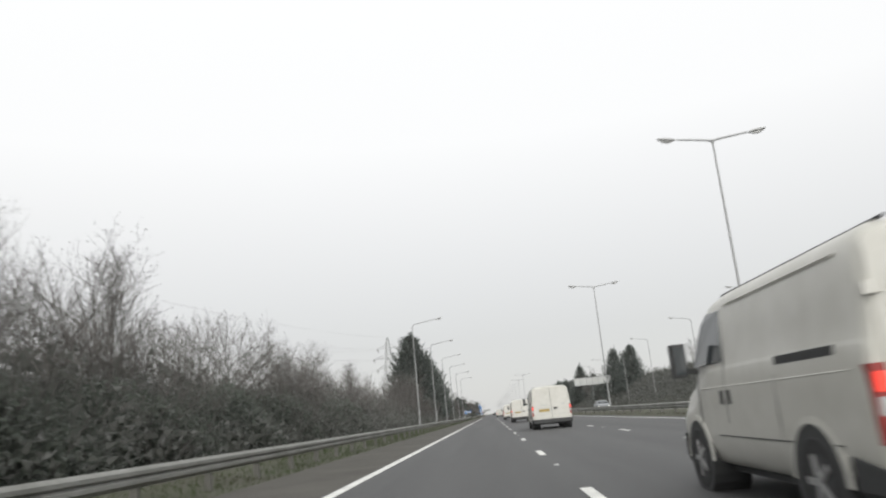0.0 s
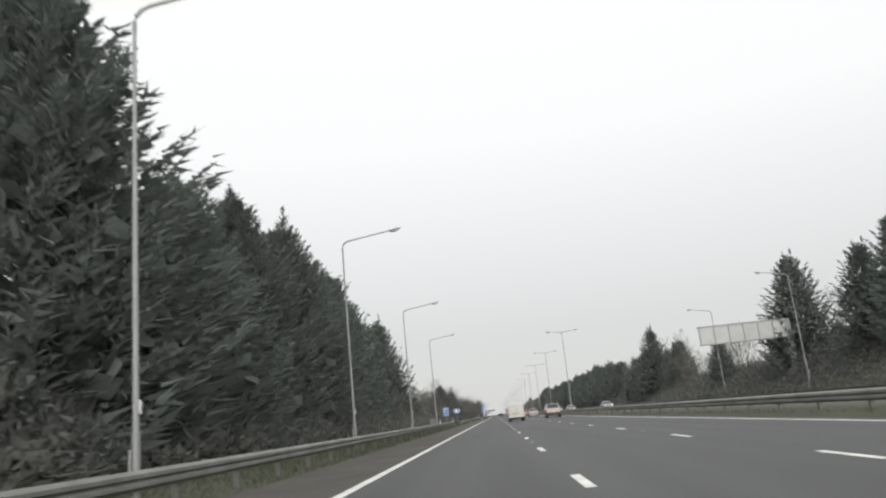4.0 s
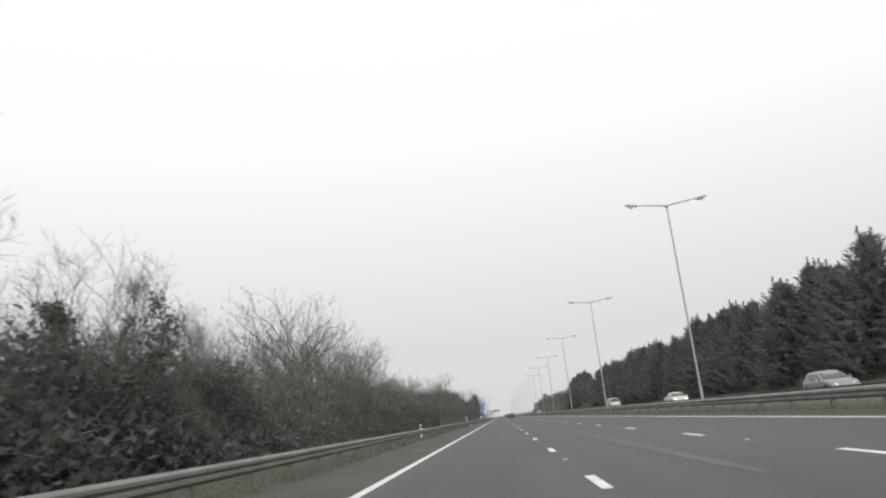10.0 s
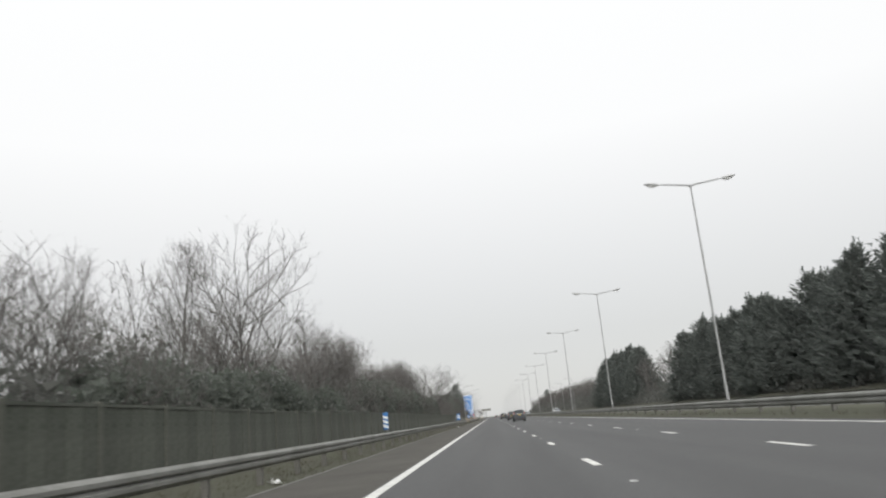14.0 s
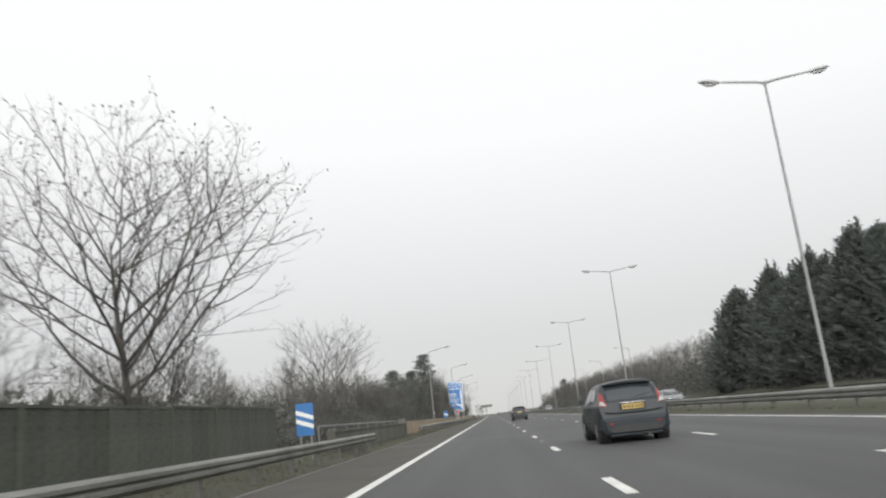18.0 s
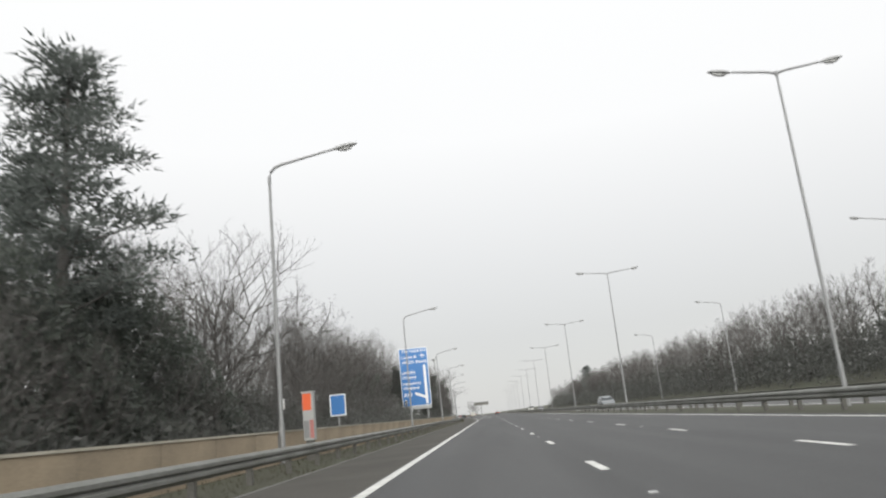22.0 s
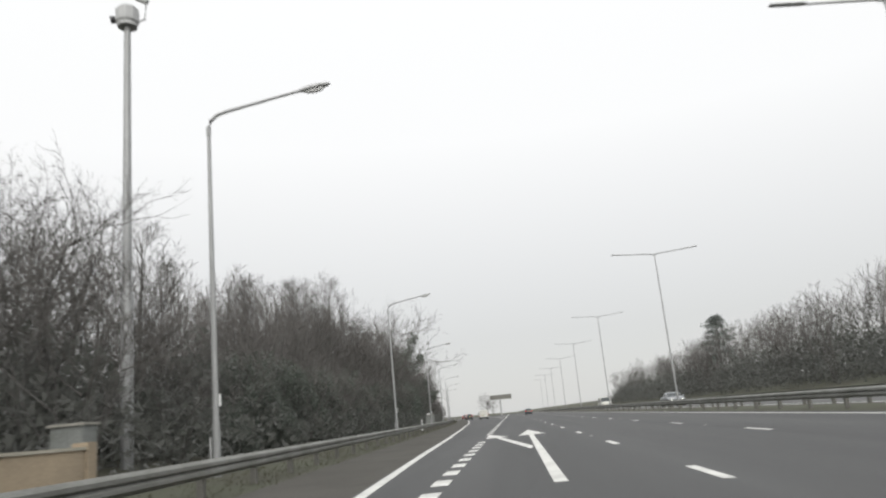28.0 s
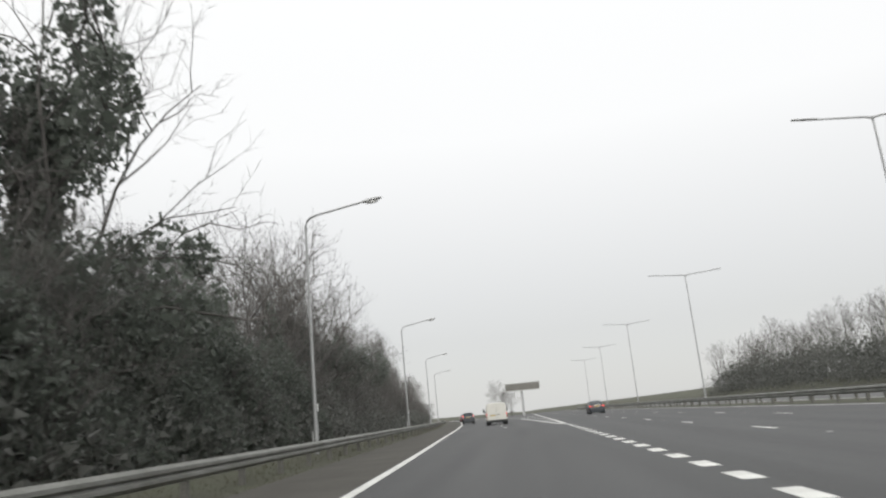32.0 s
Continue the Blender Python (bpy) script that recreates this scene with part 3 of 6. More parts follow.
def direction_sign():
    W, H = 4.02, 8.0
    s = thing("direction_sign", "tall blue motorway direction sign with white lettering on three posts", "road sign", pose(-9.83, 749.3, 2.95))
    Shape().plate(round_rect(W, H, 0.22), 0.0, 0.06).put("board", WHITE, s, "white border and board")
    Shape().plate(round_rect(W - 0.16, H - 0.16, 0.16, x0=0.08, z0=0.08), -0.012, -0.002).put("face", BLUE, s, "blue sign face")
    Shape().box(0.02, W - 0.02, 0.0, 0.10, -0.42, -0.004).put("sill", SIGN_BACK, s, "grey lower panel")
    for x in (0.42, 2.1, 3.45):
        Shape().box(x - 0.11, x + 0.11, 0.10, 0.32, -3.2, 7.2).put("post", STEEL, s)
    y = -0.016
    for text, size, u0, u1, v in (("The NORTH", 0.52, 0.10, 0.93, 0.05), ("Luton &", 0.52, 0.09, 0.62, 0.15), ("(M25 East)", 0.50, 0.09, 0.95, 0.24),
                                  ("(M25)", 0.50, 0.06, 0.52, 0.42), ("(West)", 0.50, 0.06, 0.54, 0.50), ("Aylesbury", 0.52, 0.07, 0.71, 0.605),
                                  ("Watford", 0.52, 0.07, 0.61, 0.687), ("A41", 0.72, 0.07, 0.35, 0.797)):
        fitted(text, size, u0, u1, H * (1 - v), W, s, y)
    # aeroplane
    cx, cz = 0.82 * W, H * (1 - 0.135)
    plane = [(0, 0.36), (0.04, 0.28), (0.05, 0.1), (0.34, -0.06), (0.34, -0.13), (0.05, -0.05), (0.04, -0.22), (0.13, -0.29), (0.13, -0.34), (0, -0.31)]
    Shape().plate([(cx + a, cz + b) for a, b in plane] + [(cx - a, cz + b) for a, b in plane[::-1][1:-1]], y - 0.004, y + 0.003).put("aeroplane_symbol", WHITE, s)
    ax = 0.855 * W
    Shape().plate([(ax - 0.16, 0.22), (ax + 0.17, 0.22), (ax + 0.17, 5.38), (ax + 0.10, 5.56), (ax - 0.08, 5.56), (ax - 0.16, 5.38)], y - 0.004, y + 0.003).put("route_stem", WHITE, s)
    Shape().plate([(ax - 0.17, 0.95), (ax - 0.17, 1.30), (0.50 * W, 1.86), (0.455 * W, 1.83), (0.445 * W, 1.70), (0.49 * W, 1.52)], y - 0.004, y + 0.003).put("exit_arm", WHITE, s)
    Shape().plate(round_rect(0.44, 0.50, 0.04, x0=0.30, z0=0.42), y - 0.004, y + 0.003).put("junction_border", WHITE, s)
    Shape().plate(round_rect(0.38, 0.44, 0.03, x0=0.33, z0=0.45), y - 0.010, y - 0.005).put("junction_panel", BLACK, s, "black junction number panel")
    fitted("5", 0.46, 0.105, 0.165, 0.68, W, s, y - 0.014)


direction_sign()


def marker_sign(x, y, z, bars, w=0.62, h=1.12):
    s = thing("countdown_marker", "blue countdown marker board with %s white diagonal bar%s" % (("one", "two", "three")[bars - 1], "" if bars == 1 else "s"), "road sign", pose(x, y, 0), "countdown markers before the exit")
    Shape().box(0, w, 0, 0.03, z, z + h).put("board", BLUE, s)
    for i in range(bars):
        zz = z + 0.2 + (i + (3 - bars) * 0.5) * 0.30
        Shape().plate([(0.0, zz + 0.10), (0.0, zz + 0.25), (w, zz + 0.02), (w, zz - 0.13)], -0.012, -0.003).put("bar", WHITE, s)
    for px in (0.12, w - 0.12):
        Shape().tube([(px, 0.06, -0.2), (px, 0.06, z + h - 0.1)], [0.035, 0.035], 8).put("post", STEEL, s)


marker_sign(-5.75, 468.9, 0.78, 3)
marker_sign(-4.75, 562.3, 0.92, 2)
marker_sign(-5.6, 655.0, 1.06, 1)


def small_sign(x, y, z, w, h, label, rows, posts):
    s = thing("information_sign", label, "road sign", pose(x, y, 0))
    Shape().plate(round_rect(w, h, 0.06, z0=z), 0, 0.03).put("board", WHITE, s, "white edged board")
    Shape().plate(round_rect(w - 0.10, h - 0.10, 0.04, x0=0.05, z0=z + 0.05), -0.010, -0.002).put("face", BLUE, s, "blue face")
    for i in range(rows):
        zz = z + h - 0.2 - i * (h - 0.3) / max(1, rows)
        Shape().box(w * 0.18, w * (0.82 - 0.12 * (i % 2)), -0.016, -0.011, zz - 0.045, zz + 0.02).put("text_bar", WHITE, s, "unreadable white line")
    for px in posts:
        Shape().tube([(px, 0.07, -0.3), (px, 0.07, z + h - 0.1)], [0.045, 0.045], 8).put("post", STEEL, s)


small_sign(-5.62, 239.3, 1.70, 0.80, 1.10, "blue roadside sign with a white border on one post", 2, [0.4])
small_sign(-5.35, 263.4, 2.12, 1.2, 0.66, "wide blue information sign on one post in the verge", 3, [0.6])
small_sign(-5.05, 679.0, 1.55, 0.72, 0.95, "small dark blue sign with a pale border above the tan wall", 0, [0.36])


def phone_post():
    s = thing("emergency_phone", "pale grey emergency telephone cabinet with an orange upper panel", "telephone", pose(-4.02, 670.8, 0))
    Shape().box(-0.13, 0.13, -0.11, 0.11, -0.2, 0.72).put("plinth", POST, s, "dark plinth")
    body = Shape().plate(round_rect(0.36, 1.56, 0.03, x0=-0.18, z0=0.72), -0.15, 0.15).put("housing", SIGN_BACK, s, "pale grey metal housing")
    Shape().plate(round_rect(0.29, 0.55, 0.02, x0=-0.17, z0=1.70), -0.162, -0.152).put("panel", ORANGE, s, "orange panel")
    Shape().box(-0.16, 0.02, -0.160, -0.152, 0.80, 1.36).put("door", STEEL, s, "grey access door")
    Shape().box(0.04, 0.17, -0.160, -0.152, 0.78, 1.38).put("stripe", REDPAINT_PALE, s, "faded red stripe")
    Shape().box(-0.21, 0.21, -0.19, 0.17, 2.28, 2.32).put("hood", SIGN_BACK, s)


phone_post()


def cabinet(x, y, w, d, h, label):
    s = thing("roadside_cabinet", label, "cabinet", pose(x, y, 0))
    Shape().box(0, w, 0, d, -0.3, h).put("body", CABINET, s)
    for i in range(2):
        Shape().box(0.04 + i * w / 2, w / 2 - 0.02 + i * w / 2, -0.015, -0.002, 0.1, h - 0.08).put("door", CABINET, s)
    Shape().box(-0.04, w + 0.04, -0.05, d + 0.05, h, h + 0.05).put("lid", CONC, s)
    return s


cabinet(-10.15, 897.8, 1.15, 0.5, 1.62, "grey metal roadside cabinet behind the crash barrier")
plate = thing("cabinet_sign", "white flat plate on a short stalk above the cabinet", "sign", pose(-9.95, 897.95, 1.67))
Shape().box(0, 0.55, 0, 0.04, 0.05, 0.17).put("plate", WHITE, plate)
Shape().box(0.22, 0.30, 0.0, 0.03, 0.0, 0.06).put("stalk", STEEL, plate)
cabinet(-7.0, 811.6, 0.62, 0.45, 1.5, "pale grey cabinet showing above the tan wall")
cabinet(-7.4, 231.5, 0.9, 0.5, 1.25, "pale grey roadside cabinet in the scrub behind the verge")
for x, y in ((-8.35, 742.5), (-7.45, 743.5)):
    s = thing("detector_post", "white hooded detector on a short grey post behind the wall", "post", pose(x, y, 0), "detector posts")
    Shape().box(-0.05, 0.05, -0.05, 0.05, -0.2, 1.75).put("post", STEEL, s)
    Shape().box(-0.10, 0.34, -0.08, 0.08, 1.75, 1.85).put("hood", WHITE, s)
    Shape().box(-0.05, 0.18, -0.05, 0.05, 1.55, 1.75).put("body", SIGN_BACK, s)
for x, y in ((-7.55, 871.7), (-5.0, 252.5), (-5.15, 224.0), (-3.95, 359.0)):
    s = thing("marker_post", "slim white marker post with a dark band in the verge", "marker post", pose(x, y, 0), "marker posts")
    Shape().box(-0.06, 0.06, -0.03, 0.03, -0.2, 1.05).put("post", WHITE, s)
    Shape().box(-0.062, 0.062, -0.034, 0.034, 0.78, 0.92).put("band", BLACK, s)


def litter(x, y, z, size, seed):
    """A crumpled scrap: a small buckled sheet folded over itself."""
    rng = np.random.default_rng(seed)
    n = 5
    pts = [(size * (i / (n - 1) - 0.5) + rng.normal() * 0.02, size * 0.7 * (j / (n - 1) - 0.5) + rng.normal() * 0.02, abs(rng.normal()) * size * 0.22) for i in range(n) for j in range(n)]
    faces = [(i * n + j, i * n + j + 1, (i + 1) * n + j + 1, (i + 1) * n + j) for i in range(n - 1) for j in range(n - 1)]
    s = thing("litter_scrap", "crumpled pale paper scrap lying on the verge", "litter", pose(x, y, z, 0, 0, rng.uniform(0, 180)), "litter on the verge")
    Shape().add(pts + [(p[0], p[1], p[2] - 0.008) for p in pts], faces + [tuple(i + n * n for i in f[::-1]) for f in faces]).put("sheet", WHITE, s)


for i, (x, y, size) in enumerate(((-2.9, 523.2, 0.22), (-3.75, 532.1, 0.3), (-4.6, 525.0, 0.34), (-3.1, 284.5, 0.4), (-3.0, 434.7, 0.3), (-4.1, 610.9, 0.28), (-4.3, 216.3, 0.34), (-3.0, 286.5, 0.26))):
    litter(x, y, -0.02 if x > -3.2 else 0.02, size, 300 + i)


# ---------------------------------------------------------------- masts, gantries, pylon
def camera_mast():
    s = thing("camera_mast", "tall grey roadside mast with a camera head on top", "mast", pose(-9.6, 819.2, 0.5))
    Shape().tube([(0, 0, -0.5), (0, 0, 4.9), (0, 0, 5.0), (0, 0, 13.6)], [0.19, 0.185, 0.14, 0.10], 12).put("column", STEEL, s, smooth=True)
    Shape().tube([(0, 0, 13.6), (0, 0, 13.7)], [0.30, 0.30], 14).put("platform", LANTERN, s)
    Shape().tube([(0, 0, 13.7), (0, 0, 13.78), (0, 0, 14.18), (0, 0, 14.28)], [0.30, 0.36, 0.36, 0.28], 10).put("housing", LANTERN, s, "grey drum shaped camera housing")
    Shape().tube([(0.30, 0, 13.72), (0.58, 0, 13.8), (0.62, 0, 14.3), (0.52, 0, 14.5)], [0.03] * 4, 6).put("bracket", STEEL, s)
    Shape().tube([(0.32, 0.0, 14.62), (0.64, 0.02, 14.42)], [0.12, 0.10], 10).put("spotlight", LENS, s)
    Shape().tube([(-0.30, -0.05, 13.9), (-0.50, -0.12, 13.86)], [0.11, 0.12], 10).put("camera", BLACK, s)


camera_mast()


def gantry_back():
    """Cantilever sign on the opposite side, seen from behind."""
    s = thing("cantilever_sign", "grey back of a cantilever message sign over the opposite carriageway", "gantry sign", pose(35.6, 203.8, 0))
    Shape().box(-0.3, 0.3, -0.3, 0.3, -0.2, 8.2).put("post", STEEL, s)
    for i in range(6):
        Shape().box(-9.6 + i * 1.6 + 0.02, -8.02 + i * 1.6, -0.25, 0.25, 6.2, 8.1).put("panel", SIGN_BACK, s)
    for z in (6.15, 8.12):
        Shape().box(-9.7, 0.2, -0.32, 0.32, z, z + 0.1).put("rail", STEEL, s)
    for i in range(7):
        Shape().box(-9.66 + i * 1.6, -9.58 + i * 1.6, -0.34, -0.26, 6.2, 8.1).put("stiffener", STEEL, s)


gantry_back()


def message_sign():
    s = thing("message_sign", "dark grey cantilever message sign ahead beyond the exit nose", "gantry sign", pose(-2.6, 1085, 0))
    Shape().box(-0.3, 0.3, 0.0, 0.5, -0.2, 7.8).put("post", STEEL, s)
    Shape().box(-4.0, 4.6, -0.5, 0.0, 5.9, 7.9).put("cabinet", SIGN_BACK, s, "grey sign cabinet")
    # display is grey, not black: haze put into its colour
    Shape().box(-3.8, 4.4, -0.53, -0.503, 6.1, 7.7).put("display", POST, s, "unlit display greyed to stand for haze")


message_sign()


def pylon():
    s = thing("electricity_pylon", "tall grey lattice electricity pylon with three pairs of cross arms", "pylon", pose(-35, 289, 1.4, 0, 0, -8.6))

    def half(z):
        return float(np.interp(z, [0, 12, 21, 29, 33], [4.0, 2.6, 1.5, 0.85, 0.2]))

    levels = [0, 3.8, 7.2, 10.2, 12.9, 15.3, 17.5, 19.5, 21.3, 23, 24.9, 26.9, 28.9, 30.8, 32.9]
    cs = [(-1, -1), (1, -1), (1, 1), (-1, 1)]
    for i, (a, b) in enumerate(cs):
        Shape().tube([(a * half(z), b * half(z), z) for z in (0, 12, 21, 29, 32.9)], [0.13, 0.12, 0.10, 0.09, 0.07], 4).put("leg", PYLON, s)
        c, d = cs[(i + 1) % 4]
        for z0, z1 in zip(levels[:-1], levels[1:]):
            p0, p1 = Vector((a * half(z0), b * half(z0), z0)), Vector((c * half(z0), d * half(z0), z0))
            q0, q1 = Vector((a * half(z1), b * half(z1), z1)), Vector((c * half(z1), d * half(z1), z1))
            br = Shape().bar(p0, q1, 0.055).bar(p1, q0, 0.055)
            if z0 > 1:
                br.bar(p0, p1, 0.045)
            br.put("bracing", PYLON, s)
    for z, r in ((28.6, 4.1), (24.7, 5.8), (20.7, 4.7)):
        for sd in (-1, 1):
            arm = Shape()
            w = half(z)
            tip = (sd * r, 0, z + 0.1)
            for b in (-1, 1):
                arm.bar((sd * w, b * w, z), tip, 0.07)
                arm.bar((sd * half(z + 1.7), b * half(z + 1.7), z + 1.7), tip, 0.06)
                for k in (0.35, 0.68):
                    lo = Vector((sd * w, b * w, z)).lerp(Vector(tip), k)
                    hi = Vector((sd * half(z + 1.7), b * half(z + 1.7), z + 1.7)).lerp(Vector(tip), k)
                    arm.bar(lo, hi, 0.04)
            arm.put("cross_arm", PYLON, s)
            ins = Shape().tube([tip, (sd * r * 0.99, -1.9, z - 0.55)], [0.13, 0.13], 6)
            ins.tube([tip, (sd * r, 0.1, z - 1.5)], [0.11, 0.11], 6)
            ins.put("insulator", POST, s)
            pts = []
            for k in range(25):
                u = k / 24
                pts.append((sd * r, -1.9 - 330 * u, z - 0.55 - 4 * 7.5 * u * (1 - u)))
            Shape().tube(pts, [0.022] * 25, 4).put("conductor", CABLE, s)
    pts = [(0, -330 * k / 24, 32.9 - 4 * 6.3 * k / 24 * (1 - k / 24)) for k in range(25)]
    Shape().tube(pts, [0.018] * 25, 4).put("earth_wire", CABLE, s)


pylon()


# ---------------------------------------------------------------- trees
def raw_mesh(name, verts, faces, material, parent=None, label=""):
    """A mesh of triangles."""
    v, f = np.asarray(verts, np.float32), np.asarray(faces, np.int32)
    me = bpy.data.meshes.new(name)
    me.vertices.add(len(v))
    me.vertices.foreach_set("co", v.ravel())
    me.loops.add(f.size)
    me.loops.foreach_set("vertex_index", f.ravel())
    me.polygons.add(len(f))
    me.polygons.foreach_set("loop_start", np.arange(0, f.size, 3, dtype=np.int32))
    me.update(calc_edges=True)
    me.materials.append(material)
    ob = new(name, me)
    if parent:
        ob.parent = parent
    if label:
        ob["label"] = label
    return ob


def joined(*pieces):
    """Several (verts, faces) as one."""
    vs, fs, n = [], [], 0
    for v, f in pieces:
        vs.append(v), fs.append(f + n)
        n += len(v)
    return np.concatenate(vs), np.concatenate(fs)


def unit(v):
    return v / (np.linalg.norm(v, axis=-1, keepdims=True) + 1e-9)


def slivers(p, d, length, width, rng):
    """Thin tapering blades from places p along d."""
    n = len(p)
    d = unit(d)
    side = unit(np.cross(d, rng.normal(size=(n, 3)))) * np.reshape(width, (-1, 1)) * 0.5
    tip = p + d * np.reshape(length, (-1, 1))
    v = np.stack([p - side, p + side, tip], 1).reshape(-1, 3)
    return v, np.arange(3 * n).reshape(-1, 3)


def leaves(p, d, length, width, rng):
    """Diamond leaves or sprays, two triangles each, lightly folded."""
    n = len(p)
    d = unit(d)
    side = unit(np.cross(d, rng.normal(size=(n, 3)))) * np.reshape(width, (-1, 1)) * 0.5
    L = np.reshape(length, (-1, 1))
    v = np.stack([p, p + d * L * 0.45 - side, p + d * L, p + d * L * 0.45 + side], 1).reshape(-1, 3)
    k = np.arange(n) * 4
    f = np.concatenate([np.stack([k, k + 1, k + 2], 1), np.stack([k, k + 2, k + 3], 1)])
    return v, f


def grow(p, d, length, k, bend, lift, rng):
    """Crooked stems from p along d, k steps each: places of shape (n, k + 1, 3)."""
    p, d = np.array(p, float), unit(np.array(d, float))
    out = [p]
    step = np.reshape(length, (-1, 1)) / k
    for i in range(k):
        d = unit(d + rng.normal(size=d.shape) * bend + np.array([0, 0, lift]))
        p = p + d * step
        out.append(p)
    return np.stack(out, 1)


def tubes(P, R, sides=3):
    """Tapering round stems through the places P with radii R."""
    n, k = P.shape[:2]
    t = unit(np.concatenate([P[:, 1:2] - P[:, :1], P[:, 2:] - P[:, :-2], P[:, -1:] - P[:, -2:-1]], 1))
    s = unit(np.cross(t, np.array([0.31, 0.23, 0.92])))
    w = np.cross(s, t)
    a = 2 * math.pi * np.arange(sides) / sides
    ring = s[:, :, None] * np.cos(a)[None, None, :, None] + w[:, :, None] * np.sin(a)[None, None, :, None]
    v = (P[:, :, None] + ring * R[:, :, None, None]).reshape(-1, 3)
    base = (np.arange(n)[:, None, None] * k + np.arange(k - 1)[None, :, None]) * sides
    j = np.arange(sides)[None, None, :]
    q, r = (base + j).ravel(), (base + (j + 1) % sides).ravel()
    f = np.concatenate([np.stack([q, r, r + sides], 1), np.stack([q, r + sides, q + sides], 1)])
    return v, f


def ribbons(P, W, rng):
    """Flat tapering twigs through the places P."""
    n, k = P.shape[:2]
    side = unit(np.cross(P[:, -1] - P[:, 0], rng.normal(size=(n, 3))))[:, None] * W[:, :, None] * 0.5
    v = np.stack([P - side, P + side], 2).reshape(-1, 3)
    base = ((np.arange(n)[:, None] * k + np.arange(k - 1)[None]) * 2).ravel()
    f = np.concatenate([np.stack([base, base + 1, base + 3], 1), np.stack([base, base + 3, base + 2], 1)])
    return v, f


def offshoots(P, n, lo, hi, spread, rng, droop=0.0):
    """n side shoots on each stem: where they leave, which way, how far along."""
    m, k = P.shape[0], P.shape[1] - 1
    u = lo + (hi - lo) * (np.arange(n)[None] + rng.uniform(0.1, 0.9, (m, n))) / n
    i = np.minimum((u * k).astype(int), k - 1)
    row = np.arange(m)[:, None]
    a, b = P[row, i], P[row, i + 1]
    p = a + (b - a) * (u * k - i)[..., None]
    t = unit(b - a)
    turn = np.arange(n)[None] * 2.4 + rng.uniform(0, 6.28, (m, 1)) + rng.normal(size=(m, n)) * 0.4
    s = unit(np.cross(t, np.array([0.2, 0.1, 0.97])))
    w = np.cross(s, t)
    angle = np.radians(rng.normal(size=(m, n)) * 9 + spread)[..., None]
    d = t * np.cos(angle) + (s * np.cos(turn)[..., None] + w * np.sin(turn)[..., None]) * np.sin(angle)
    d = d + np.array([0, 0, 0.18 - droop])
    return p.reshape(-1, 3), unit(d).reshape(-1, 3), u.ravel()


def to_shell(p, d, centre, half):
    """How far from p along d the crown's outline lies."""
    a, b = (p - centre) / half, d / half
    A, B, C = (b * b).sum(1), (a * b).sum(1), (a * a).sum(1) - 1
    return np.where(C < 0, (-B + np.sqrt(np.maximum(B * B - A * C, 0))) / A, 0.12 * half[0])


# crown: centre height, half height, half width; trunk's reach; limbs from, spread of limbs, crook, lift
FORMS = {"upright": (0.58, 0.43, 0.21, 0.93, 0.16, 38, 0.07, 0.10), "multi": (0.56, 0.45, 0.31, 0.90, 0.14, 36, 0.09, 0.08),
         "round": (0.57, 0.43, 0.41, 0.62, 0.16, 52, 0.10, 0.06), "oak": (0.58, 0.43, 0.47, 0.62, 0.24, 64, 0.24, 0.05), "shrub": (0.52, 0.50, 0.46, 0.85, 0.10, 42, 0.12, 0.05)}


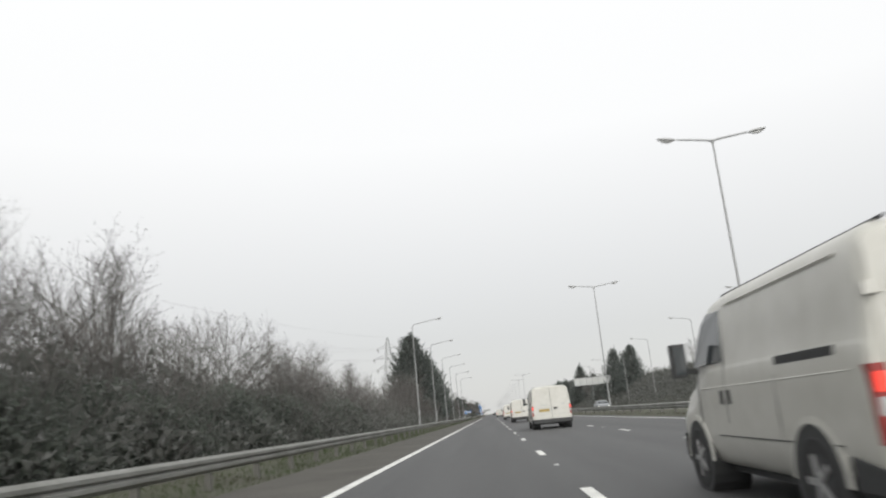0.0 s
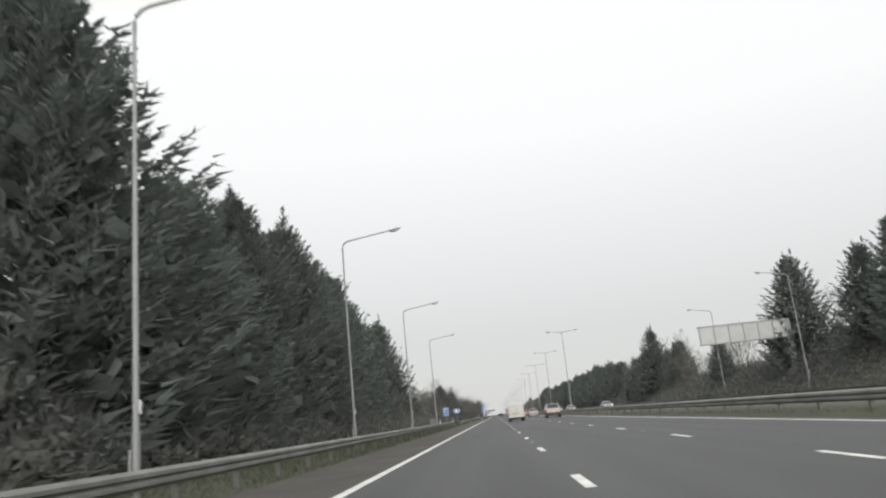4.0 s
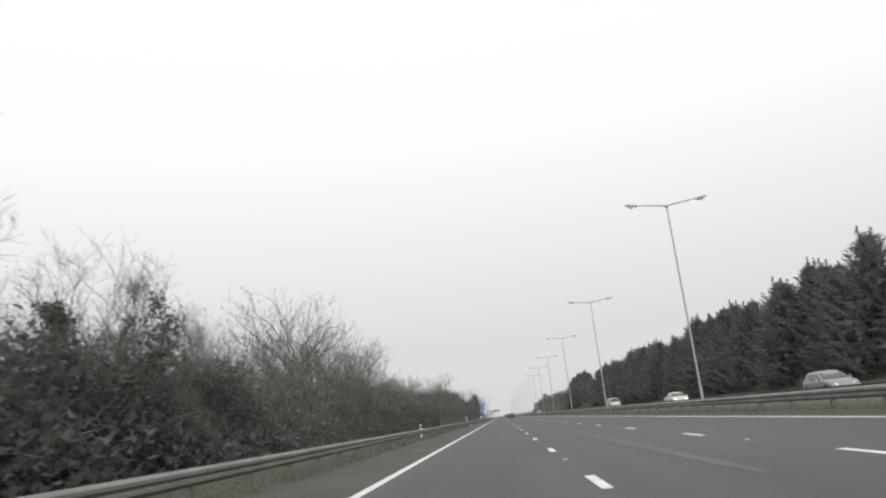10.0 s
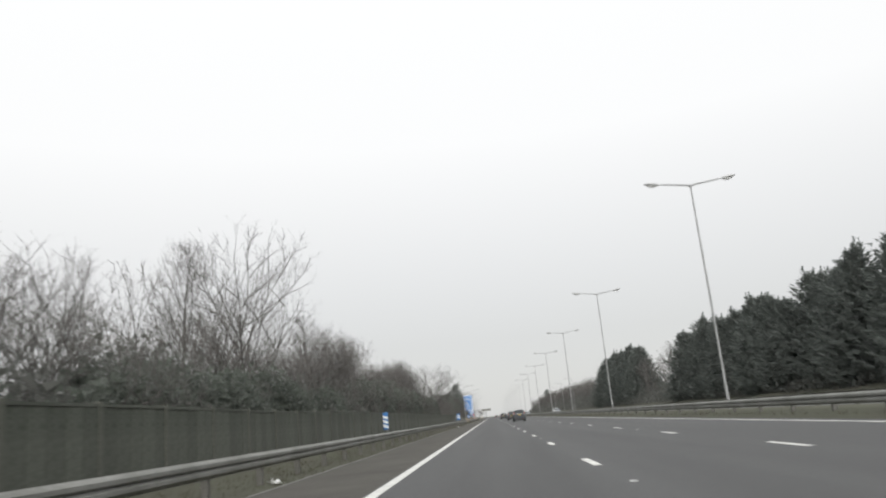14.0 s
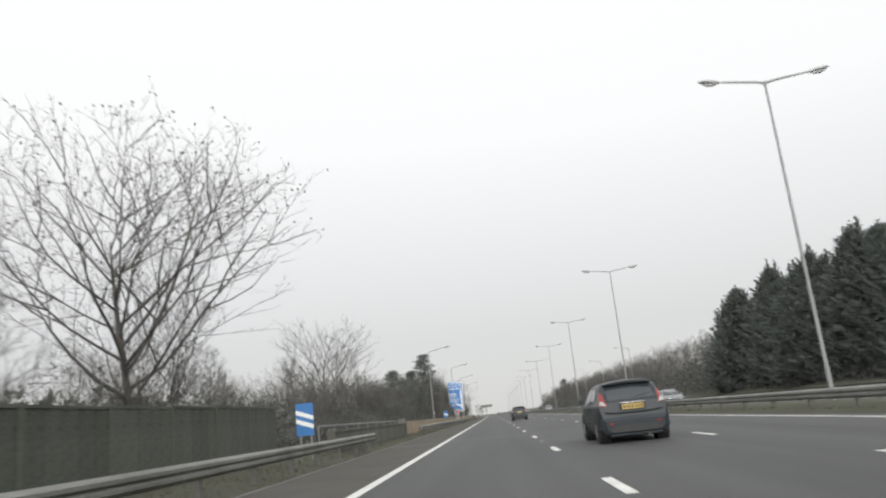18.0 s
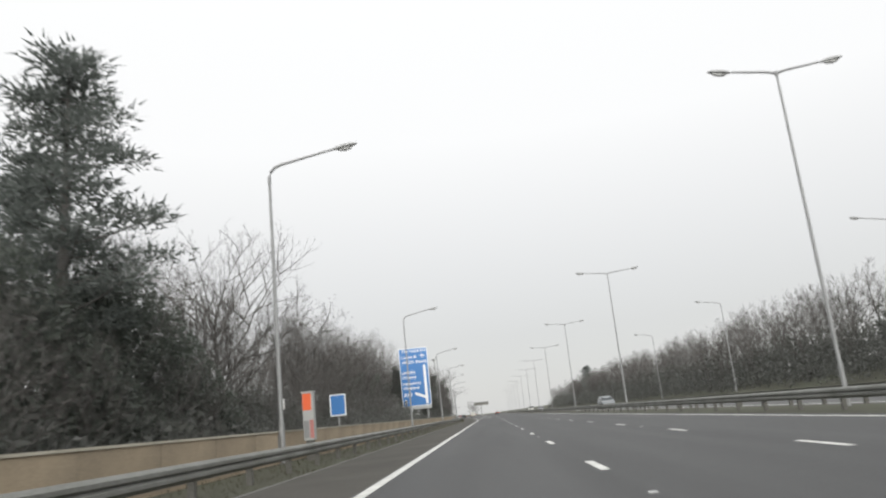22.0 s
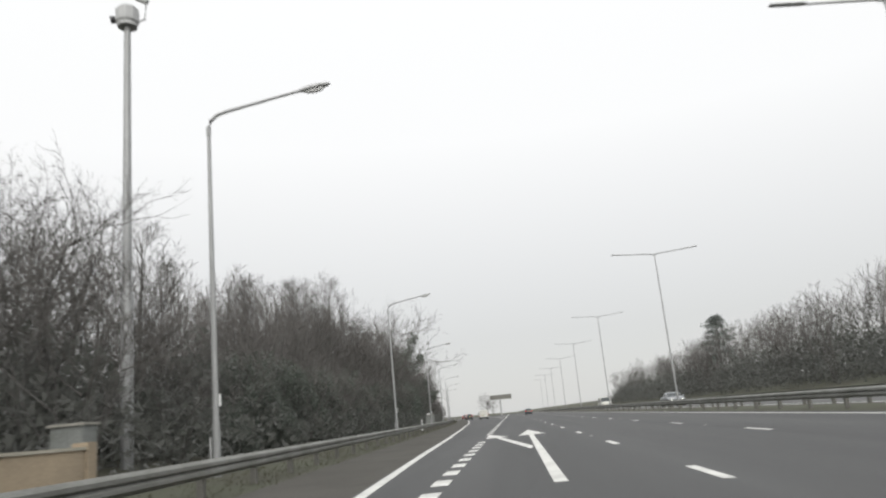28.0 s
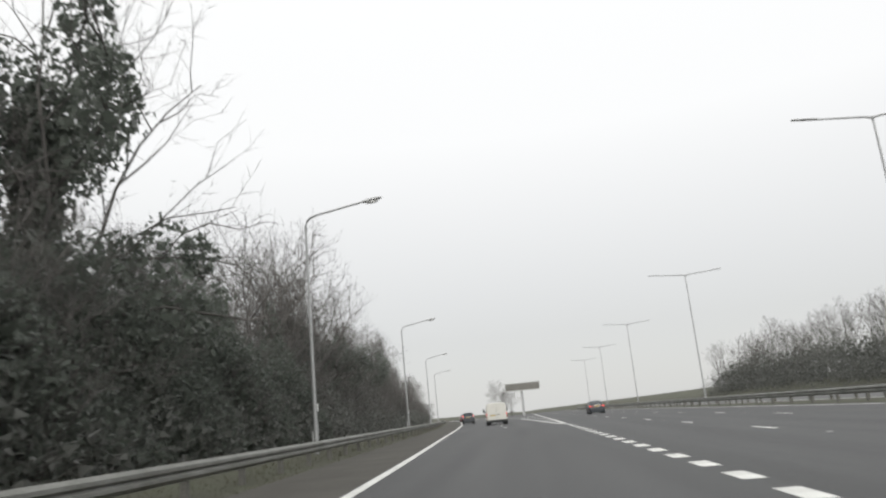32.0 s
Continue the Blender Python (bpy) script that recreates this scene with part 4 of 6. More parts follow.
def bare_tree(seed, h, style, label, ivy=0.0, limbs=16, boughs=6, twigs=5, tips=3, light=False, buds=0):
    """A leafless tree: trunk or stems, limbs, boughs and branchlets that fill the crown, ending in fine twigs."""
    rng = np.random.default_rng(seed)
    ob = thing("ivy_clad_tree" if ivy else ("bare_shrub" if style == "shrub" else "bare_tree"), label, "shrub" if style == "shrub" else "tree")
    zc, rz, rx, reach, z0, spread, crook, lift = FORMS[style]
    centre, half = np.array([0, 0, zc * h]), np.array([rx, rx, rz]) * h
    r0 = 0.010 * h + 0.015
    if style in ("multi", "shrub"):
        m = 5 if style == "multi" else 9
        a = np.arange(m) * 2.4 + rng.uniform(0, 6)
        lean = rng.uniform(0.08, 0.42, m) if style == "multi" else rng.uniform(0.15, 0.95, m)
        p = np.stack([0.02 * h * np.cos(a), 0.02 * h * np.sin(a), np.full(m, -0.2)], 1)
        d = unit(np.stack([lean * np.cos(a), lean * np.sin(a), np.ones(m)], 1))
        stems = grow(p, d, to_shell(p + d * 0.2 * h, d, centre, half) * 0.9 + 0.2 * h, 7, crook * 0.9, 0.02, rng)
        rs = r0 * (0.55 if style == "multi" else 0.32)
        per = max(3, round(limbs / m * (1.6 if style == "multi" else 1.0)))
    else:
        stems = grow(np.array([[0, 0, -0.3]]), np.array([[0, 0, 1.0]]) + rng.normal(size=(1, 3)) * 0.04, np.array([reach * h + 0.3]), 9, crook * 0.45, 0.06, rng)
        rs, per = r0, limbs
    m = len(stems)
    k = stems.shape[1]
    taper = np.linspace(1, 0.0, k) ** 0.8
    R = rs * (0.12 + 0.88 * taper)[None] * np.ones((m, 1))
    R[:, 0] *= 1.3
    trunk = tubes(stems, R, 6 if m == 1 else 4)
    # limbs
    n1 = 3 if light else (4 if style == "shrub" else 6)
    p1, d1, u1 = offshoots(stems, per, z0, 0.97, spread, rng)
    d1 = unit(d1 * np.array([1, 1, 0.85]) + np.array([0, 0, 0.10]))
    L1 = to_shell(p1, d1, centre, half) * rng.uniform(0.8, 1.05, len(p1))
    P1 = grow(p1, d1, L1, n1, crook, lift, rng)
    r1 = np.clip(0.25 * rs * (1.15 - u1) + 0.006 * L1, 0.012, 0.45 * rs)
    R1 = r1[:, None] * np.linspace(1, 0.16, n1 + 1)[None]
    limb = tubes(P1, R1, 3 if light or style == "shrub" else 4)
    # boughs
    p2, d2, u2 = offshoots(P1, boughs, 0.22, 0.98, 42, rng)
    L2 = np.minimum(np.repeat(L1, boughs) * (0.62 - 0.36 * u2), to_shell(p2, d2, centre, half * 1.04)) * rng.uniform(0.75, 1.15, len(p2)) + 0.03 * h
    P2 = grow(p2, d2, L2, (4 if style != "shrub" else 3) if not light else 2, crook * 1.2, lift, rng)
    r2 = np.clip(0.0075 * L2 + 0.004, 0.007, 0.03)
    thick = (style == "oak" or limbs > 25) and not light
    bough = tubes(P2, r2[:, None] * np.linspace(1, 0.3, P2.shape[1])[None], 3) if thick else ribbons(P2, 2.2 * r2[:, None] * np.linspace(1, 0.3, P2.shape[1])[None], rng)
    # branchlets and twigs
    p3, d3, u3 = offshoots(P2, twigs, 0.15, 1.0, 40, rng)
    L3 = np.repeat(L2, twigs) * (0.58 - 0.28 * u3) * rng.uniform(0.7, 1.2, len(p3)) + 0.012 * h
    P3 = grow(p3, d3, L3, 1 if light or style == "shrub" else 2, crook * 1.3 + 0.05, lift, rng)
    w3 = (0.008 + 0.0007 * h) * (2.1 if light else 1.0)
    pieces = [ribbons(P3, w3 * np.linspace(1.0, 0.35, P3.shape[1])[None] * np.ones((len(P3), 1)), rng)]
    if not light:
        p4, d4, _ = offshoots(P3, tips, 0.2, 1.0, 38, rng)
        L4 = (0.16 + 0.022 * h) * rng.uniform(0.5, 1.25, len(p4))
        pieces.append(slivers(p4, d4 + rng.normal(size=d4.shape) * 0.12, L4, np.full(len(p4), w3 * 0.85), rng))
        if buds:
            q = rng.permutation(len(p4))[:buds]
            end = p4[q] + d4[q] * L4[q, None]
            pieces.append(leaves(end, rng.normal(size=end.shape), rng.uniform(0.05, 0.11, buds), rng.uniform(0.04, 0.08, buds), rng))
    raw_mesh("trunk", *joined(trunk, limb, *([] if light else [bough])), BARK, ob)
    if light:
        pieces.append(bough)
    raw_mesh("crown", *joined(*pieces), TWIG, ob, "leafless twig crown")
    if ivy:
        # lumps of leaf round the trunk and along the limbs
        along = np.concatenate([stems[:, :-1].reshape(-1, 3), (0.5 * (stems[:, :-1] + stems[:, 1:])).reshape(-1, 3)])
        n_out = 5 if style == "oak" else 4
        arms = P1[rng.permutation(len(P1))[: int(len(P1) * 0.75)], :n_out].reshape(-1, 3)
        c = np.concatenate([along, arms])
        c = c[(c[:, 2] < ivy * h) & (c[:, 2] > 0.02 * h)]
        fat = np.interp(c[:, 2] / (ivy * h), [0, 0.3, 0.8, 1.0], [1.2, 1.0, 0.85, 0.5]) * rng.uniform(0.45, 1.1, len(c)) * 0.066 * h
        k = int((17000 if style == "oak" else 8200) / len(c)) + 1
        out = unit(rng.normal(size=(len(c) * k, 3)))
        Rr = np.repeat(fat, k) * rng.uniform(0.55, 1.12, len(out)) ** 0.7
        P = np.repeat(c, k, 0) + out * Rr[:, None] * np.array([1, 1, 1.2]) + rng.normal(size=out.shape) * 0.05
        keep = P[:, 2] > 0
        P, out = P[keep], out[keep]
        n = len(P)
        v, f = slivers(P, out * 0.4 + rng.normal(size=P.shape) * 0.6 + np.array([0, 0, -0.5]), rng.uniform(0.09, 0.19, n), rng.uniform(0.10, 0.19, n), rng)
        inner = np.repeat(c, 8, 0) + rng.normal(size=(len(c) * 8, 3)) * np.repeat(fat, 8)[:, None] * 0.32
        v2, f2 = leaves(inner, rng.normal(size=inner.shape), np.repeat(fat, 8) * 0.5, np.repeat(fat, 8) * 0.4, rng)
        raw_mesh("ivy", *joined((v, f), (v2, f2)), IVY, ob, "dark evergreen ivy on the trunk and limbs")
    return ob


def conifer(seed, h, r, label, nb=620, per=58, leaf=0.50):
    """A cypress-like conifer: upswept boughs all round, feathered with narrow sprays, with ragged tips."""
    rng = np.random.default_rng(seed)
    ob = thing("conifer", label, "tree")
    Shape().tube([(0, 0, -0.3), (0.05, 0, h * 0.5), (0, 0, h * 0.97)], [0.022 * h, 0.014 * h, 0.01], 6).put("trunk", BARK, ob, smooth=True)
    prof = [0.90, 1.0, 0.97, 0.80, 0.57, 0.34, 0.18, 0.02]
    at = [0, 0.10, 0.28, 0.48, 0.66, 0.82, 0.91, 1.0]
    u = ((np.arange(nb) + rng.uniform(0, 1, nb)) / nb) ** 1.1
    a = np.arange(nb) * 2.39996 + rng.normal(size=nb) * 0.3
    wave = 0.10 * np.sin(a * 3 + seed + u * 7) + 0.07 * np.sin(a * 5 - u * 23 + seed)
    R = r * np.interp(u, at, prof) * (0.88 + wave + rng.normal(size=nb) * 0.09)
    out = np.stack([np.cos(a), np.sin(a), 0 * a], 1)
    lat = np.stack([-np.sin(a), np.cos(a), 0 * a], 1)
    up = np.array([0, 0, 1.0])
    rise = np.interp(u, [0, 0.3, 0.7, 1.0], [0.0, 0.14, 0.5, 1.6])
    t = np.linspace(0.34, 1.0, per)[None] + rng.uniform(-0.03, 0.03, (nb, per))
    wide = 0.12 * (1.15 - t) * R[:, None] + 0.04
    arch = (rise[:, None] * t - 0.16 * np.sin(t * 3.0) + 0.16 * t ** 4) * R[:, None]
    P = (up * (u * h * 0.95)[:, None])[:, None] + out[:, None] * (t * R[:, None])[..., None] + up * arch[..., None]
    sway = rng.normal(size=(nb, per)) * wide
    P = P + lat[:, None] * sway[..., None] + up * (rng.normal(size=(nb, per)) * wide * 0.55)[..., None]
    D = out[:, None] * 0.9 + lat[:, None] * (sway / (wide + 1e-6))[..., None] * 0.55 + up * (0.35 * rise[:, None, None] + 0.28) + rng.normal(size=(nb, per, 3)) * 0.2
    L = leaf * (0.6 + 0.5 * (1 - u))[:, None] * rng.uniform(0.6, 1.25, (nb, per)) * h / 14 * np.ones_like(t)
    P, D, L = P.reshape(-1, 3), D.reshape(-1, 3), L.reshape(-1)
    spray = slivers(P - unit(D) * L[:, None] * 0.35, D, L, L * rng.uniform(0.20, 0.34, len(L)), rng)
    k = 1300
    uu, aa = rng.uniform(0.0, 0.92, k), rng.uniform(0, 2 * math.pi, k)
    RR = r * np.interp(uu, at, prof) * rng.uniform(0.1, 0.72, k)
    P2 = np.stack([np.cos(aa) * RR, np.sin(aa) * RR, uu * h], 1)
    big = r * np.interp(uu, at, prof) * 0.16 + 0.1
    heart = leaves(P2, rng.normal(size=(k, 3)), big * 1.2, big * 0.8, rng)
    # the leader and its ragged top
    zt = rng.uniform(0.86, 1.0, 90)
    at_top = np.stack([rng.normal(size=90) * 0.05, rng.normal(size=90) * 0.05, zt * h], 1)
    way = np.stack([np.cos(np.arange(90) * 2.4), np.sin(np.arange(90) * 2.4), rng.uniform(0.5, 1.6, 90)], 1)
    top = slivers(at_top, way, (1.02 - zt) * h * 0.42 + 0.22, np.full(90, 0.10), rng)
    # side leaders that stand up out of the crown
    m, q = 5, 46
    sa, su = np.arange(m) * 2.4 + seed, rng.uniform(0.70, 0.93, m)
    sr = r * np.interp(su, at, prof) * rng.uniform(0.45, 0.85, m)
    foot = np.stack([np.cos(sa) * sr, np.sin(sa) * sr, su * h], 1)
    v = rng.uniform(0, 1, (m, q, 1))
    tall = rng.uniform(0.09, 0.16, (m, 1, 1)) * h
    turn = np.arange(q)[None, :, None] * 2.4 + rng.uniform(0, 6, (m, 1, 1))
    Q = foot[:, None] + up * (v * tall)
    E = np.concatenate([np.cos(turn) * np.ones_like(v), np.sin(turn) * np.ones_like(v), rng.uniform(0.6, 1.6, (m, q, 1))], 2)
    spire = slivers(Q.reshape(-1, 3), E.reshape(-1, 3), ((1.05 - v) * tall * 0.42 + 0.12).ravel(), np.full(m * q, 0.13), rng)
    raw_mesh("crown", *joined(spray, heart, top, spire), NEEDLE, ob, "dark green feathery foliage")
    return ob


def pine(seed, h, r, label):
    """A pine: bare lower trunk, open limbs with layered needle tufts."""
    rng = np.random.default_rng(seed)
    ob = thing("pine_tree", label, "tree")
    Shape().tube([(0, 0, -0.3), (0.12, 0.05, h * 0.3), (-0.05, 0.1, h * 0.65), (0, 0, h * 0.98)], [0.020 * h, 0.016 * h, 0.010 * h, 0.015], 7).put("trunk", BARK, ob, smooth=True)
    limbs = Shape()
    P, D = [], []
    lo = 0.30
    for i in range(34):
        u = lo + (1 - lo) * (i + rng.uniform(0, 1)) / 34
        a = i * 2.4 + rng.normal() * 0.3
        R = r * np.interp((u - lo) / (1 - lo), [0, 0.2, 0.45, 0.75, 1.0], [0.75, 1.05, 1.0, 0.62, 0.12]) * rng.uniform(0.65, 1.15)
        d = np.array([math.cos(a), math.sin(a), 0])
        end = d * R + np.array([0, 0, h * u + 0.16 * R])
        limbs.tube([np.array([0, 0, h * u - 0.12 * R]), (end + np.array([0, 0, h * u - 0.2 * R])) / 2 * np.array([1, 1, 1]) , end], [0.04, 0.028, 0.012], 4, False)
        for s in np.linspace(0.42, 1.0, 5):
            c = d * R * s + np.array([0, 0, h * u + 0.16 * R * s]) + rng.normal(size=3) * np.array([0.22, 0.22, 0.08])
            k = 52
            q = c + rng.normal(size=(k, 3)) * np.array([0.34, 0.34, 0.13]) * (h / 12)
            P.append(q), D.append((q - c) * 1.4 + np.array([0, 0, 0.28]) + rng.normal(size=(k, 3)) * 0.25)
    limbs.put("limb", BARK, ob)
    P, D = np.concatenate(P), np.concatenate(D)
    v, f = slivers(P, D, rng.uniform(0.2, 0.42, len(P)), rng.uniform(0.05, 0.11, len(P)), rng)
    raw_mesh("crown", v, f, NEEDLE, ob, "grey-green needle tufts")
    return ob


LIB = {
    "b": [bare_tree(11, 10, "upright", "slender leafless tree in the roadside wood", limbs=22), bare_tree(12, 10, "round", "leafless grey-barked tree above the scrub", limbs=22, boughs=7),
          bare_tree(13, 10, "multi", "leafless tree with several stems beside the verge"), bare_tree(14, 10, "multi", "bushy leafless tree with fine twigs", buds=500),
          bare_tree(15, 10, "upright", "tall thin leafless tree with upswept branches", limbs=22), bare_tree(16, 10, "round", "rounded leafless tree hung with small seed clusters", limbs=22, boughs=7, buds=900)],
    "o": [bare_tree(21, 12, "oak", "broad leafless oak with twisting limbs", boughs=7, twigs=6), bare_tree(22, 12, "round", "spreading leafless tree with a rounded crown", limbs=30, boughs=9, twigs=6)],
    "s": [bare_tree(31, 5, "shrub", "leafless thorn shrub in the hedge line", limbs=18, boughs=5, twigs=4, tips=3), bare_tree(32, 5, "shrub", "tangled leafless shrub beside the verge", limbs=18, boughs=5, twigs=4, tips=3, buds=300),
          bare_tree(33, 5, "shrub", "low leafless thicket shrub behind the barrier", limbs=18, boughs=5, twigs=4, tips=3)],
    "v": [bare_tree(41, 12, "upright", "leafless tree heavily clad in dark ivy", ivy=0.82), bare_tree(42, 12, "oak", "gnarled leafless oak wrapped in ivy along its limbs", ivy=0.86, boughs=7, twigs=6),
          bare_tree(43, 12, "multi", "many-stemmed tree smothered in ivy", ivy=0.75)],
    "c": [conifer(51, 14, 4.6, "dense dark green conifer, feathery to the ground"), conifer(52, 14, 5.3, "broad dark conifer with ragged upswept tips")],
    "r": [conifer(54, 14, 4.9, "bushy dark conifer merging into a dense row", 250, 28, 0.85), conifer(55, 14, 5.3, "broad dark conifer with feathery tips in the row", 250, 28, 0.85),
          conifer(56, 14, 4.5, "dark conifer crowded among its neighbours", 250, 28, 0.85)],
    "p": [pine(61, 12, 2.9, "dark pine with a bare trunk and clumped crown"), pine(62, 12, 2.6, "tall pine with open layered foliage")],
    "w": [bare_tree(71, 10, "round", "", limbs=12, boughs=5, twigs=4, light=True), bare_tree(72, 10, "multi", "", limbs=8, boughs=5, twigs=4, light=True), bare_tree(73, 10, "upright", "", limbs=12, boughs=5, twigs=4, light=True)],
}
BASE_H = {"w": 10, "b": 10, "o": 12, "s": 5, "v": 12, "c": 14, "r": 14, "p": 12}
GROUPS = {"b": "leafless trees along the motorway", "o": "spreading leafless trees", "s": "hedge shrubs along the verge", "v": "ivy clad trees", "c": "conifers beside the near verge", "r": "conifer row on the far bank", "p": "pines"}
placed = {}
trng = random.Random(9)


def plant(kind, x, y, h, which=None, spread=0.0):
    lib = LIB[kind]
    i = which if which is not None else trng.randrange(len(lib))
    k = h / BASE_H[kind] * (0.92 if kind in "bs" else 1)
    wide = k * (spread or trng.uniform(0.9, 1.15))
    m = pose(x, y, ground_z(x, y) - 0.05, 0, 0, trng.uniform(0, 360)) @ Matrix.Diagonal((wide, wide, k, 1))
    ob = lib[i]
    if (kind, i) in placed:
        return copy_thing(ob, m @ Matrix.Diagonal((1 / ob.scale.x, 1 / ob.scale.y, 1 / ob.scale.z, 1)))
    placed[(kind, i)] = True
    tagged(ob, group=GROUPS[kind])
    ob.matrix_basis = m
    return ob


# single trees that stand out: kind, x, y, height, form, spread
for kind, x, y, h, which, spread in (
        ("c", -11.6, 142.5, 17.2, 0, 1.15), ("c", -11.0, 152.0, 12.6, 1, 1.05), ("c", -11.2, 160.0, 14.4, 0, 1.05), ("c", -11.0, 169.0, 14.8, 1, 1.0), ("c", -11.8, 179.5, 14.6, 0, 1.0),
        ("c", -12.6, 191.5, 15.6, 1, 0.95), ("c", -13.2, 201.0, 14.6, 0, 1.1), ("c", -13.2, 225.6, 15.0, 1, 0.95), ("b", -14.5, 211.5, 10.5, 5, 1.2), ("b", -15.5, 217.5, 9.5, 1, 1.1),
        ("b", -10.6, 110.2, 8.2, 5, 1.1), ("b", -10.6, 115.4, 9.4, 5, 1.15), ("b", -11.5, 121.5, 7.5, 3, 1.1),
        ("b", -8.6, 558.3, 12.2, 5, 1.2), ("b", -9.8, 561.5, 8.2, 3, 1.1), ("s", -8.0, 556.5, 4.6, 1, 1.2), ("o", -16.0, 904.0, 18.6, 0, 1.1), ("v", -17.4, 899.5, 12.6, 2, 1.2), ("v", -15.8, 920.0, 18.0, 1, 0.88), ("o", -17.4, 947.5, 13.4, 1, 0.85), ("b", -17.6, 956.0, 12.6, 1, 1.0), ("v", -16.5, 897.0, 12.5, 2, 1.1), ("v", -17.6, 913.5, 13.0, 0, 1.3), ("v", -17.5, 931.0, 9.5, 2, 1.2), ("b", -16.6, 939.5, 13.4, 1, 1.1),
        ("b", -9.3, 452.6, 11.4, 1, 0.95), ("o", -11.2, 527.5, 9.6, 1, 1.15), ("o", -11.8, 533.0, 8.8, 1, 1.1), ("b", -12.5, 521.0, 8.6, 5, 1.2),
        ("o", -13.2, 736.0, 11.8, 1, 0.95), ("o", -13.6, 727.5, 10.4, 0, 0.9), ("o", -14.8, 752.5, 12.2, 1, 1.0), ("v", -13.2, 746.5, 8.0, 2, 1.0), ("v", -12.0, 721.5, 8.4, 0, 1.0), ("v", -12.8, 731.5, 8.6, 2, 0.9), ("b", -13.4, 743.0, 11.2, 1, 1.0), ("b", -6.7, 337.0, 7.4, 5, 1.05), ("o", -6.9, 351.5, 7.2, 1, 0.95),
        ("c", -9.8, 295.4, 8.4, 0, 1.3), ("v", -8.6, 300.0, 8.0, 2, 1.0), ("b", -11.5, 301.5, 10.8, 3, 0.9), ("b", -11.0, 287.0, 8.8, 1, 1.1), ("b", -10.6, 345.0, 10.6, 5, 1.1), ("b", -11.4, 349.5, 9.4, 1, 1.1), ("v", -8.8, 304.5, 7.6, 2, 1.0), ("v", -8.6, 311.5, 8.6, 0, 1.3), ("v", -8.2, 318.5, 6.4, 2, 1.2),
        ("r", 37.7, 282.2, 14.6, 1, 0.9), ("r", 38, 183.5, 11.6, 0, 1.0), ("r", 38, 190.0, 10.4, 1, 1.1), ("r", 37.5, 205.0, 13.2, 1, 1.0), ("p", 42, 944.0, 13.0, 0, 1.1), ("b", -9.4, 587.4, 9.0, 1, 1.2), ("b", -10.2, 595.0, 7.2, 2, 1.2), ("v", -9.0, 607.0, 4.4, 2, 1.1), ("v", -9.6, 614.0, 5.2, 0, 1.3),
        ("p", -8.9, 664.6, 11.6, 1, 0.95), ("p", -11.6, 667.0, 9.0, 0, 1.1), ("p", -12.4, 648.0, 8.0, 0, 1.2), ("p", -11.5, 656.5, 7.0, 1, 1.4), ("p", -10.6, 643.5, 6.0, 0, 1.4), ("v", -10.0, 646.5, 5.6, 2, 1.4), ("v", -10.4, 652.5, 6.6, 0, 1.7), ("v", -9.8, 658.5, 6.8, 2, 1.4), ("v", -9.6, 668.0, 7.2, 0, 1.6),
        ("b", -10.4, 680.0, 11.4, 1, 1.2), ("b", -10.6, 694.5, 10.4, 5, 1.0), ("v", -10.6, 806.8, 11.4, 0, 1.5), ("v", -11.6, 801.5, 10.4, 2, 1.1),
        ("v", -9.3, 775.0, 9.0, 2, 1.0), ("v", -10.2, 783.0, 9.5, 0, 1.0), ("o", -12.0, 818.5, 9.2, 0, 1.0), ("b", -12.0, 838.5, 9.4, 4, 0.9), ("b", -9.5, 65.0, 6.6, 0, 1.0), ("b", -12.4, 60.5, 7.6, 5, 1.25), ("b", -8.6, 1084.0, 9.5, 3, 1.1), ("b", -5.6, 1092.0, 8.0, 5, 1.0)):
    plant(kind, x, y, h, which, spread)

# stretches: from, to, kinds, heights, spacing, shrub height
LEFT = [(-20, 10, "b", 8.6, 10.6, 5, 4.8), (10, 25, "b", 6.6, 8.0, 2.6, 5.4), (25, 45, "b", 6.0, 7.6, 3.6, 5.2), (46, 58, "b", 4.0, 4.8, 3.6, 3.4), (58, 74, "b", 5.2, 6.4, 4.5, 4.2), (74, 106, "b", 4.5, 6.5, 6, 4.2), (106, 134, "b", 6.0, 7.8, 4.4, 4.4),
        (207, 218, "b", 5.0, 6.0, 5, 3.0), (234, 262, "b", 3.5, 5, 8, 3.4), (262, 293, "b", 5.6, 7.4, 3.8, 4.8), (312, 332, "b", 5.4, 6.8, 5, 4.5), (332, 382, "b", 6.2, 8.0, 4.4, 4.8),
        (382, 411, "b", 6.4, 8.0, 3.6, 5.0), (411, 440, "bbb", 5.6, 7.0, 3.4, 5.2), (440, 475, "b", 7, 9.5, 5, 4.2), (475, 535, "bbo", 7.6, 9.2, 3.6, 5.0), (535, 553, "b", 4.4, 5.4, 5, 4.6), (564, 604, "b", 4.2, 5.4, 5, 3.2), (604, 645, "b", 5, 6.4, 4.0, 4.2),
        (645, 672, "b", 6.5, 8, 5.0, 4.0), (672, 695, "b", 8, 9.5, 4.4, 4.2), (695, 756, "b", 8.0, 9.6, 4.0, 4.2), (756, 800, "vvvb", 9.4, 10.8, 3.2, 5), (815, 850, "b", 8.2, 9.6, 3.0, 5.6), (850, 893, "bbb", 10.8, 13.4, 2.7, 6.0),
        (911, 940, "b", 8, 10, 3.6, 6), (940, 1000, "bbv", 9, 12, 4.2, 5.6), (1000, 1090, "b", 9, 11, 7, 5)]
behind = []
